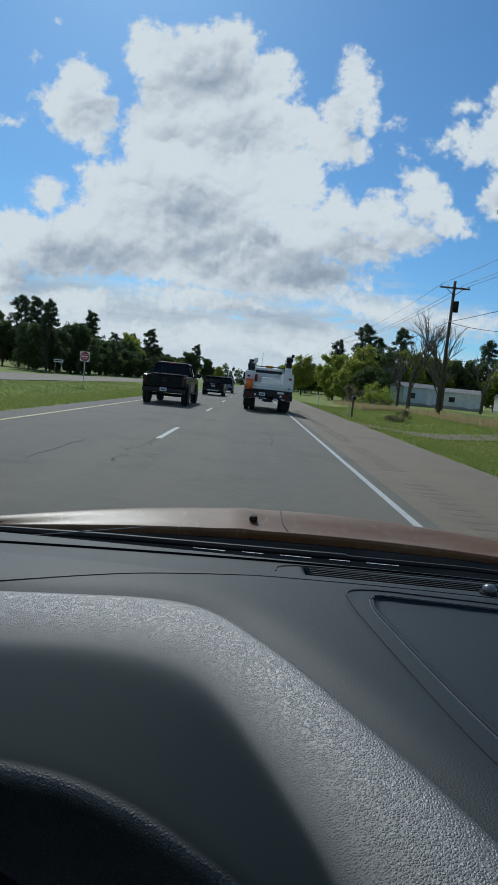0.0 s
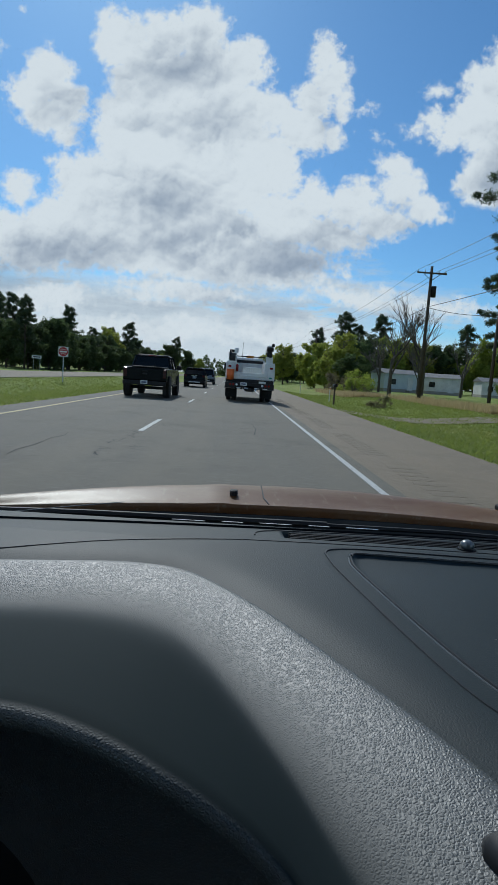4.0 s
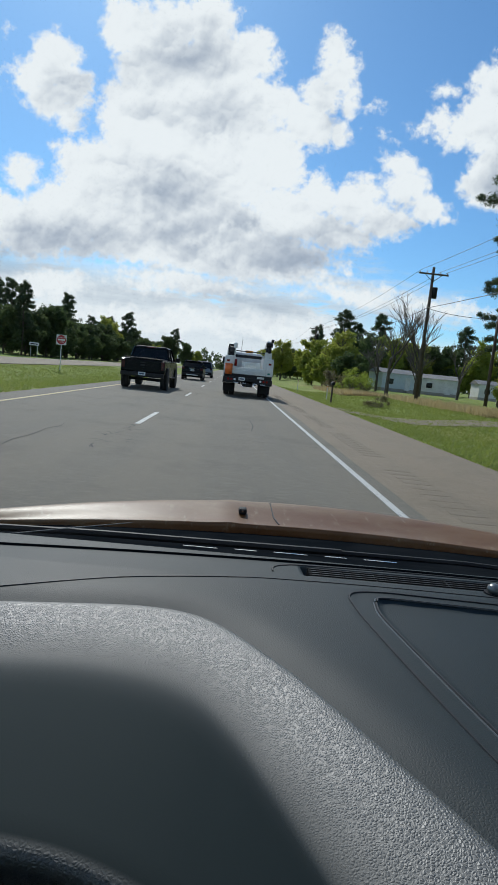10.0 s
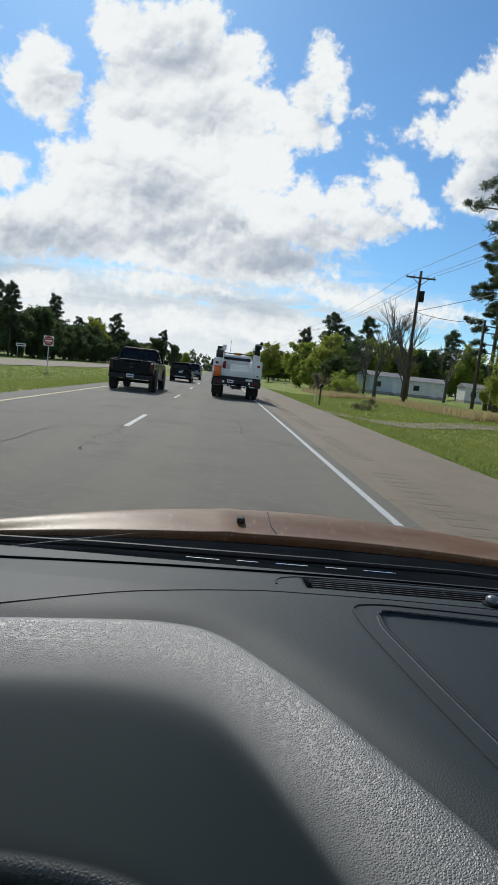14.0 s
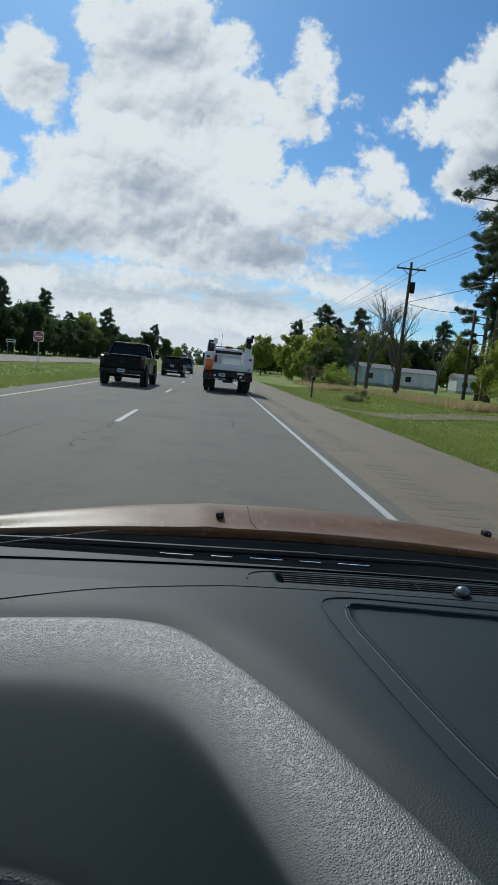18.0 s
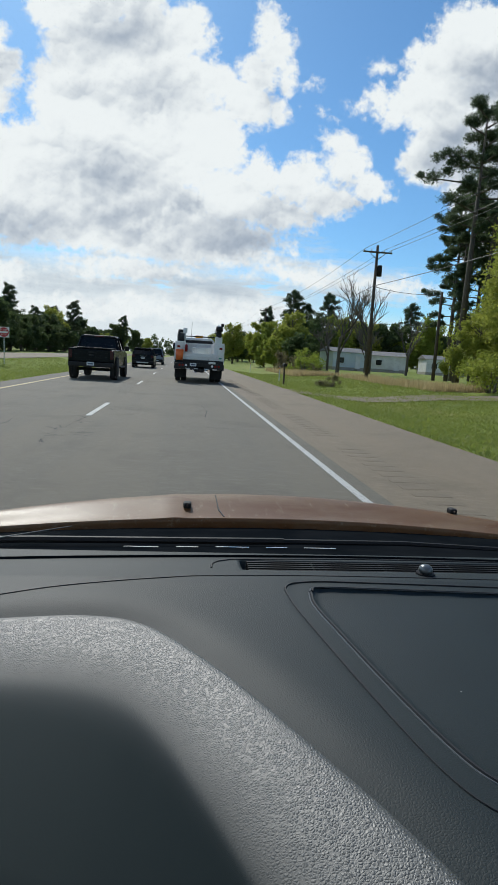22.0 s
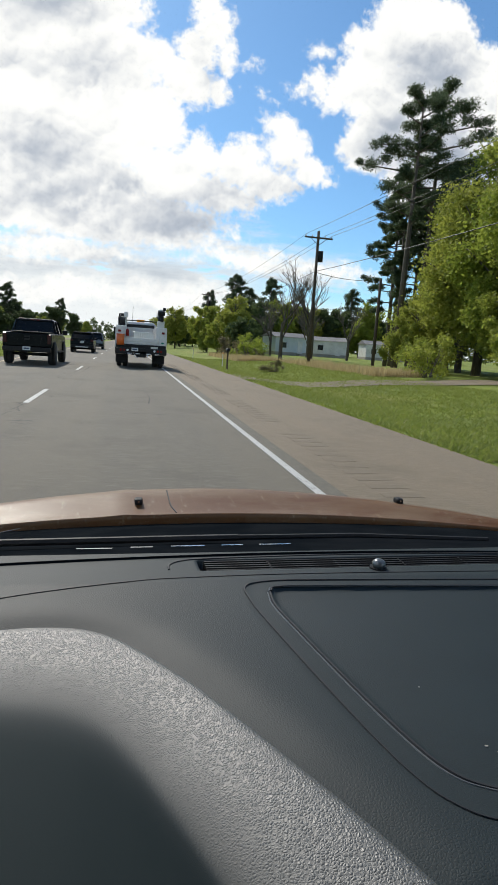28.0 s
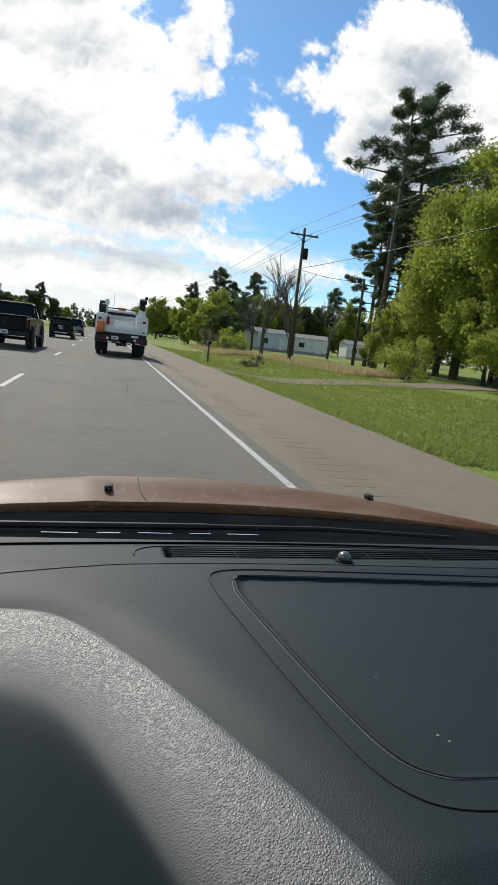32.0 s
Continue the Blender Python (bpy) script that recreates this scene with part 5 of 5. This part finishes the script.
    part("cab_windows", frustum(0, 1.6, 2.2, (0.95, 3.6, 5.3), (0.8, 3.72, 4.75), 0.04), "dark_glass", t, "dark cab windows")
    part("cab_roof", frustum(0, 2.14, 2.28, (0.84, 3.62, 4.85), (0.74, 3.72, 4.7), 0.05), "white_paint", t)
    lb = part("light_bar", box(0.05, 4.1, 2.36, 0.42, 0.26, 0.13, 0.03), "amber", t, "amber warning light bar")
    part("light_bar_foot", box(0.05, 4.1, 2.285, 0.3, 0.2, 0.03), "black_plastic", lb)
    for s in (-1, 1):
        part("cab_pillar", tube([(s * 0.95, 3.6, 1.6), (s * 0.81, 3.7, 2.18)], 0.06, 6), "white_paint", t)
        mr = part("mirror", box(s * 1.28, 4.95, 1.78, 0.24, 0.1, 0.4, 0.04), "black_plastic", t)
        part("mirror_arm", tube([(s * 1.0, 5.0, 1.6), (s * 1.24, 4.96, 1.66)], 0.025, 5), "black_plastic", mr)
        part("fender", lathe([(-0.06, 0.55), (0.06, 0.6), (0.08, 0.5)], (s * 1.0, 5.6, 0.52), 24), "white_paint", t)
    part("headache_rack", tube([(-1.0, 3.42, 2.0), (-1.0, 3.42, 2.34), (1.0, 3.42, 2.34), (1.0, 3.42, 2.0)], 0.03, 6), "black_steel", t)
    part("antenna", tube([(-0.4, 3.9, 2.28), (-0.38, 3.8, 3.1)], 0.008, 4), "black_plastic", t)
    return t


service_truck(0.78, 28.0)

# ---- the car that carries the camera ----
own = thing("driven_car", (0, 0, 0), "dark grained dashboard and brown-red hood of the car that is driven", "car")

CREST = smooth_line([(-0.62, 0.18, 1.04), (-0.60, 0.36, 1.06), (-0.46, 0.475, 1.070), (-0.30, 0.522, 1.074), (-0.14, 0.549, 1.075), (-0.050, 0.556, 1.075), (0.008, 0.534, 1.075),
                     (0.068, 0.465, 1.074), (0.107, 0.404, 1.074), (0.137, 0.351, 1.074), (0.163, 0.305, 1.074), (0.187, 0.256, 1.074), (0.228, 0.165, 1.074)], 8)
INNER = smooth_line([(-0.55, 0.14, 1.01), (-0.52, 0.31, 1.03), (-0.42, 0.41, 1.048), (-0.28, 0.452, 1.055), (-0.14, 0.470, 1.057), (-0.06, 0.463, 1.057), (-0.008, 0.438, 1.056),
                     (0.027, 0.395, 1.054), (0.050, 0.351, 1.053), (0.067, 0.316, 1.052), (0.083, 0.280, 1.052), (0.102, 0.232, 1.051), (0.137, 0.14, 1.05)], 8)
NEAR = smooth_line([(-0.42, 0.08, 1.05), (-0.36, 0.15, 1.08), (-0.29, 0.19, 1.10), (-0.21, 0.212, 1.115), (-0.13, 0.219, 1.120), (-0.06, 0.214, 1.120), (-0.015, 0.203, 1.115),
                    (0.018, 0.192, 1.106), (0.045, 0.185, 1.094), (0.066, 0.180, 1.080), (0.085, 0.170, 1.064), (0.105, 0.135, 1.05), (0.12, 0.085, 1.04)], 8)
TRAY = smooth_line([(0.194, 0.622), (0.192, 0.588), (0.203, 0.526), (0.221, 0.437), (0.237, 0.370), (0.251, 0.331), (0.270, 0.312), (0.302, 0.304), (0.40, 0.301), (0.72, 0.301), (0.775, 0.33), (0.785, 0.45), (0.775, 0.575), (0.72, 0.603), (0.50, 0.620), (0.28, 0.634), (0.208, 0.637), (0.196, 0.626)], 6)
RIM = smooth_line([(0.80, 0.618), (0.50, 0.638), (0.28, 0.651), (0.200, 0.653), (0.167, 0.638), (0.166, 0.600), (0.173, 0.556), (0.188, 0.480), (0.198, 0.432), (0.212, 0.370), (0.223, 0.331), (0.236, 0.304), (0.258, 0.285), (0.296, 0.276), (0.36, 0.274), (0.80, 0.274)], 6)
tray_xy = np.array([(p.x, p.y) for p in TRAY])


def tray_depth(x, y):
    """Signed distance from the tray's edge, positive inside."""
    a_ = tray_xy[:-1]
    b_ = tray_xy[1:]
    d = b_ - a_
    q = np.array((x, y)) - a_
    h = np.clip((q * d).sum(1) / np.maximum((d * d).sum(1), 1e-12), 0, 1)
    dist = np.sqrt((((q - d * h[:, None])) ** 2).sum(1).min())
    cross = ((a_[:, 1] > y) != (b_[:, 1] > y)) & (x < (b_[:, 0] - a_[:, 0]) * (y - a_[:, 1]) / np.where(b_[:, 1] == a_[:, 1], 1e-9, b_[:, 1] - a_[:, 1]) + a_[:, 0])
    return dist if cross.sum() % 2 else -dist


crest_xyz = np.array([tuple(p) for p in CREST])


def dash_base(x, y):
    return 1.074 - 0.10 * max(0.0, y - 0.66) - 0.012 * max(0.0, 0.64 - y) - 0.25 * max(0.0, 0.25 - y)


def dash_height(x, y):
    z = dash_base(x, y)
    d = np.sqrt(((crest_xyz[:, :2] - (x, y)) ** 2).sum(1))
    i = int(d.argmin())
    c, k = crest_xyz[i], INNER[i]
    inward = (x - c[0]) * (k.x - c[0]) + (y - c[1]) * (k.y - c[1]) > 0 and y < 0.56 and x < 0.32
    if inward:
        return z - 0.20 * ease(0.0, 0.05, d[i]) - 0.01
    z += (c[2] - z - 0.012) * math.exp(-(d[i] / 0.03) ** 2)
    if 0.15 < x < 0.82 and 0.26 < y < 0.66:
        inside = tray_depth(x, y)
        z -= (0.0040 * ease(-0.0005, 0.006, inside) + 0.0006 * ease(-0.029, -0.023, inside)) * ease(0.86, 0.80, x)
    if 0.115 < x < 0.83 and 0.695 < y < 0.752:
        z -= 0.02 * ease(0.7, 0.706, y) * ease(0.748, 0.742, y) * ease(0.12, 0.127, x)
    return z


xs = [-0.58 + 0.02 * i for i in range(23)] + [-0.13 + 0.005 * i for i in range(41)] + [0.075 + 0.0045 * i for i in range(90)] + [0.48 + 0.012 * i for i in range(51)]
ys = [0.14 + 0.006 * i for i in range(21)] + [0.266 + 0.0045 * i for i in range(120)]
ys = [y for y in ys if y < 0.78] + [0.782, 0.786]
dash = grid_mesh("dashboard", xs, ys, dash_height, "dash", own, "dark grey grained dashboard top")
part("dash_front", box(0.25, 0.762, 0.86, 1.66, 0.04, 0.36, 0.01), "dash", own)

# the cowl over the instruments: a ledge that falls inwards to a rounded lip, then into shade
bm = bmesh.new()
rows = []
for c, k, e in zip(CREST, INNER, NEAR):
    out_ = (c - k)
    out_.z = 0
    out_.normalize()
    down = Vector((0, 0, 1))
    rows.append([c + out_ * 0.026 - down * 0.024, c + out_ * 0.009 - down * 0.0085, c + out_ * 0.002 - down * 0.0012, c.lerp(k, 0.06) + down * 0.0004, c.lerp(k, 0.3) + down * 0.0008,
                 c.lerp(k, 0.55) + down * 0.0010, c.lerp(k, 0.8) + down * 0.0006, k - down * 0.0005, k.lerp(e, 0.06) - down * 0.0012,
                 k.lerp(e, 0.16) - down * 0.001, k.lerp(e, 0.35) + down * 0.003, k.lerp(e, 0.6) + down * 0.006, k.lerp(e, 0.85) + down * 0.004, k.lerp(e, 0.97) + down * 0.001,
                 e - down * 0.003, e.lerp(k, 0.0) - down * 0.010, e.lerp(k, 0.06) - down * 0.016, e.lerp(k, 0.3) - down * 0.035, e.lerp(k, 0.36) - down * 0.2])


def skin(table):
    bm_ = bmesh.new()
    vr_ = [[bm_.verts.new(p) for p in row] for row in table]
    for a_, b_ in zip(vr_, vr_[1:]):
        for j in range(len(a_) - 1):
            bm_.faces.new((a_[j], b_[j], b_[j + 1], a_[j + 1]))
    bmesh.ops.recalc_face_normals(bm_, faces=bm_.faces[:])
    return bm_


fine_rows = []
for row in rows:                              # more steps where the ledge turns into the hood
    dense = []
    for p, q in zip(row, row[1:]):
        dense += [p, p.lerp(q, 0.5)]
    dense.append(row[-1])
    for _ in range(5):                        # round the step between them
        dense = dense[:8] + [(dense[i - 1] + dense[i] * 2 + dense[i + 1]) / 4 for i in range(8, 25)] + dense[25:]
    fine_rows.append(dense)
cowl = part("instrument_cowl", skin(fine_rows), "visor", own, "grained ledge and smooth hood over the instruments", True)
# fades the painted sunlit tone, and the grain, out from ledge to hood
worn = cowl.data.attributes.new("shade_smoothness", "FLOAT", "POINT")
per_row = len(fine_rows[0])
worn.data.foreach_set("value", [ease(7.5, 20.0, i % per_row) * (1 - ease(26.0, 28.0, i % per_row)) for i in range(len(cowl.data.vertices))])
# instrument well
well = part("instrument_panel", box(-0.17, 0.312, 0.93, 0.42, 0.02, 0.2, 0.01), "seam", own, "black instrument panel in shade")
part("gauge_needle", tube([(-0.042, 0.298, 0.930), (-0.0415, 0.298, 0.957)], 0.0022, 6), "needle_red", well, "red gauge needle")
part("gauge_mark", box(0.024, 0.299, 0.943, 0.010, 0.002, 0.0022), "green_tag", well)


def cord(line, z, rad, name, mat, parent, label=""):
    return part(name, tube([(p.x, p.y, z(p.x, p.y) if callable(z) else z) for p in line], rad, 6), mat, parent, label)


cord(TRAY, lambda x, y: dash_base(x, y) - 0.0008, 0.0017, "tray_seam", "seam", dash)
# the highlight on the tray's lip, laid on as a pale cord
cord([p + Vector((-0.0030, -0.0008, 0)) for p in TRAY], lambda x, y: dash_base(x, y) - 0.0007, 0.0009, "tray_lip", "lip", dash, "thin pale line drawn as an edge highlight")
cord(RIM, lambda x, y: dash_height(x, y) + 0.0003, [0.0008 + 0.0006 * ease(0.32, 0.46, p.y) for p in RIM], "rim_seam", "seam", dash)
cord(smooth_line([(-0.45, 0.50), (-0.30, 0.55), (-0.213, 0.583), (-0.16, 0.606), (-0.105, 0.629), (-0.045, 0.646), (0.02, 0.660), (0.09, 0.671), (0.3, 0.674), (0.8, 0.65)], 10), lambda x, y: dash_height(x, y) + 0.0001, 0.0010, "panel_seam", "seam", dash)
cord(smooth_line([(0.080, 0.706), (0.083, 0.728), (0.10, 0.744), (0.14, 0.752), (0.33, 0.760), (0.58, 0.752), (0.8, 0.735)], 8), lambda x, y: dash_height(x, y) + 0.0002, 0.0014, "vent_seam", "seam", dash)
for fx, fy, fr in ((0.300, 0.352, 0.0011), (0.306, 0.345, 0.0009), (0.204, 0.522, 0.0012), (0.335, 0.312, 0.0010), (0.285, 0.43, 0.0007)):
    bm = bmesh.new()
    bmesh.ops.create_uvsphere(bm, u_segments=8, v_segments=5, radius=fr, matrix=Matrix.Translation((fx, fy, dash_height(fx, fy) + fr * 0.3)) @ Matrix.Diagonal((1.5, 1, 0.5, 1)))
    part("dust_fleck", bm, "concrete", dash, "pale fleck of dust")
vent = part("defroster_vent", box(0.475, 0.724, 1.052, 0.70, 0.04, 0.004), "seam", own, "black slatted defroster vent")
for k in range(5):
    part("slat", box(0.475, 0.709 + 0.0075 * k, 1.0605, 0.69, 0.0022, 0.012), "black_plastic", vent)
for k in range(7):
    part("divider", box(0.22 + 0.1 * k, 0.724, 1.0595, 0.003, 0.036, 0.012), "black_plastic", vent)
bm = bmesh.new()
bmesh.ops.create_uvsphere(bm, u_segments=20, v_segments=12, radius=0.0095, matrix=Matrix.Translation((0.366, 0.690, 1.0775)) @ Matrix.Diagonal((1, 1, 0.8, 1)))
sensor = part("light_sensor", bm, "sensor", own, "small dull grey domed light sensor", True)
part("sensor_base", tube([(0.366, 0.690, 1.066), (0.366, 0.690, 1.0735)], [0.0135, 0.012], 20), "black_plastic", sensor)

# black cowl under the windshield, wipers
bm = bmesh.new()
vr = []
for i in range(42):
    x = -0.61 + 0.042 * i
    y0 = 0.768 - 0.15 * (x - 0.3) ** 2
    row = [bm.verts.new((x, y0, dash_base(x, y0) - 0.004)), bm.verts.new((x, y0 + 0.001, dash_base(x, y0) + 0.003))]
    for j in range(8):
        y = y0 + 0.004 + (1.15 - y0) * j / 7
        row.append(bm.verts.new((x, y, 1.064 - 0.19 * (y - y0) - 0.012 * math.exp(-((y - 0.93) / 0.05) ** 2) - 0.05 * max(0, abs(x - 0.25) - 0.6))))
    vr.append(row)
for a_, b_ in zip(vr, vr[1:]):
    for j in range(len(a_) - 1):
        bm.faces.new((a_[j], b_[j], b_[j + 1], a_[j + 1]))
bmesh.ops.recalc_face_normals(bm, faces=bm.faces[:])
part("cowl_panel", bm, "frit", own, "black cowl below the windshield", True)
wp = part("wiper", tube([(-0.62, 0.90, 1.024), (-0.2, 0.925, 1.029), (0.22, 0.94, 1.029)], 0.006, 6), "black_steel", own, "black wiper arm")
# bright bars added on the black cowl to imitate a row of glints
for k in range(5):
    part("wiper_glint", box(-0.02 + 0.07 * k, 0.842, 1.0655 - 0.19 * (0.074 + 0.15 * (0.07 * k - 0.32) ** 2), 0.052 - 0.018 * (k % 2), 0.0026, 0.0012), "chrome", wp, "thin chrome bar added as a glint")
# glint along the left wiper, modelled as a pale thin tube
part("wiper_edge", tube([(-0.305, 0.816, 1.050), (-0.22, 0.876, 1.0505), (-0.14, 0.934, 1.050)], [0.0006, 0.0010, 0.0007], 6), "lip", wp, "thin pale line drawn as an edge highlight")
part("wiper_blade", tube([(0.12, 0.955, 1.023), (0.45, 0.965, 1.021), (0.72, 0.94, 1.018)], 0.005, 6), "black_plastic", own)


def hood_height(x, y):
    yc = 1.285 - 0.62 * (x - 0.22) ** 2
    near = 1.115 - 0.30 * (x - 0.24) ** 2
    z = 1.018 + 0.016 * ease(near, yc - 0.02, y)
    if y > yc - 0.04:
        z -= 0.42 * (y - yc + 0.04) ** 1.25
    return z - 0.012 * (x - 0.25) ** 2 + 0.003 * math.exp(-((x - 0.02) / 0.02) ** 2)


bm = bmesh.new()
n_u, n_v = 60, 34
vr = []
for i in range(n_u):
    x = -0.62 + 1.74 * i / (n_u - 1)
    near = 1.115 - 0.30 * (x - 0.24) ** 2
    row = [bm.verts.new((x, near + 0.004, 0.985)), bm.verts.new((x, near - 0.001, 1.009))]
    for j in range(n_v):
        y = near + (2.15 - near) * (j / (n_v - 1)) ** 1.6
        row.append(bm.verts.new((x, y, hood_height(x, y))))
    vr.append(row)
for a_, b_ in zip(vr, vr[1:]):
    for j in range(len(a_) - 1):
        bm.faces.new((a_[j], b_[j], b_[j + 1], a_[j + 1]))
bmesh.ops.recalc_face_normals(bm, faces=bm.faces[:])
hood = part("hood", bm, "hood", own, "dusty brown-red hood", True)
for x in (0.053, 0.642):
    y = 1.165
    z = hood_height(x, y)
    nz = part("washer_nozzle", box(x, y, z + 0.006, 0.017, 0.022, 0.013, 0.004), "black_plastic", own, "small black washer nozzle")
    part("jet", tube([(x, y - 0.012, z + 0.008), (x, y - 0.009, z + 0.008)], 0.002, 6), "chrome", nz)

# the rest of the car, behind and above the view: nose, roof, pillars, doors
part("nose", box(0.25, 1.62, 0.42, 1.74, 1.02, 0.5, 0.09), "hood", own)
part("front_bumper", box(0.25, 2.17, 0.40, 1.7, 0.16, 0.26, 0.06), "black_plastic", own)
part("grille", box(0.25, 2.125, 0.59, 0.8, 0.05, 0.11, 0.02), "black_steel", own)
part("headlining", box(0.25, -0.75, 1.655, 1.33, 1.7, 0.03, 0.01), "headliner", own)
part("roof", box(0.25, -0.75, 1.69, 1.40, 1.76, 0.04, 0.018), "hood", own)
part("rear_body", box(0.25, -1.86, 0.80, 1.72, 0.36, 0.62, 0.08), "hood", own)
part("rear_bumper", box(0.25, -2.06, 0.55, 1.7, 0.14, 0.26, 0.05), "black_plastic", own)
for s in (-1, 1):
    part("fender", box(0.25 + s * 0.885, 1.42, 0.55, 0.05, 1.36, 0.24, 0.02), "hood", own)
    part("door_skin", box(0.25 + s * 0.905, -0.5, 0.78, 0.03, 2.36, 0.56, 0.012), "hood", own)
    part("head_lamp", box(0.25 + s * 0.64, 2.10, 0.59, 0.34, 0.08, 0.11, 0.03), "clear_lens", own)
    part("tail_lamp", box(0.25 + s * 0.74, -2.03, 0.92, 0.18, 0.06, 0.24, 0.02), "red_lens", own)
    for wy in (1.42, -1.42):
        wheel(own, 0.25 + s * 0.80, wy, 0.34, 0.22)
part("rear_wall", box(0.25, -1.7, 1.1, 1.5, 0.05, 1.1, 0.01), "headliner", own)
part("cabin_floor", box(0.25, -0.5, 0.42, 1.7, 2.5, 0.06, 0.01), "black_plastic", own)
for s, name in ((-1, "door"), (1, "door")):
    part(name, box(0.25 + s * 0.85, -0.5, 0.78, 0.08, 2.4, 0.62, 0.02), "dash", own)
    part("windshield_pillar", tube([(0.25 + s * 0.84, 0.72, 1.04), (0.25 + s * 0.64, 0.12, 1.64)], 0.035, 8), "headliner", own)
    part("roof_rail", tube([(0.25 + s * 0.64, 0.12, 1.64), (0.25 + s * 0.64, -1.6, 1.64)], 0.04, 8), "headliner", own)
    part("rear_pillar", tube([(0.25 + s * 0.82, -1.6, 1.05), (0.25 + s * 0.64, -1.55, 1.64)], 0.06, 8), "headliner", own)
for px in (-0.36, 0.78):
    st = part("seat", box(px * 0.9, -0.75, 0.75, 0.5, 0.16, 0.75, 0.06), "black_plastic", own)
    part("seat_cushion", box(px * 0.9, -0.45, 0.56, 0.5, 0.5, 0.16, 0.06), "black_plastic", st)
# windshield
bm = bmesh.new()
n = 16
lo = [bm.verts.new((0.25 + 1.6 * (k / n - 0.5), 0.86 - 0.12 * (2 * k / n - 1) ** 2, 1.03)) for k in range(n + 1)]
hi = [bm.verts.new((0.25 + 1.24 * (k / n - 0.5), 0.14 - 0.05 * (2 * k / n - 1) ** 2, 1.65)) for k in range(n + 1)]
for k in range(n):
    bm.faces.new((lo[k], lo[k + 1], hi[k + 1], hi[k]))
shield = part("windshield", bm, "windshield", own, "clear windshield", True)
shield.visible_shadow = False
# column stalk
stalk = part("column_stalk", tube([(0.178, 0.210, 1.060), (0.181, 0.202, 1.066), (0.194, 0.17, 1.066), (0.221, 0.10, 1.03)], [0.005, 0.011, 0.013, 0.015], 12), "seam", own, "black column stalk with a chrome strip", True)
part("chrome_strip", tube([(0.180, 0.196, 1.0765), (0.188, 0.176, 1.0785), (0.198, 0.15, 1.071)], [0.0015, 0.003, 0.0025], 8), "chrome", stalk)
# the crease of the hood
part("hood_crease", tube([(0.128, 1.122, hood_height(0.128, 1.122) + 0.0002), (0.119, 1.16, hood_height(0.119, 1.16) + 0.0002), (0.116, 1.24, hood_height(0.116, 1.24) + 0.0002)], 0.0016, 6), "seam", hood)
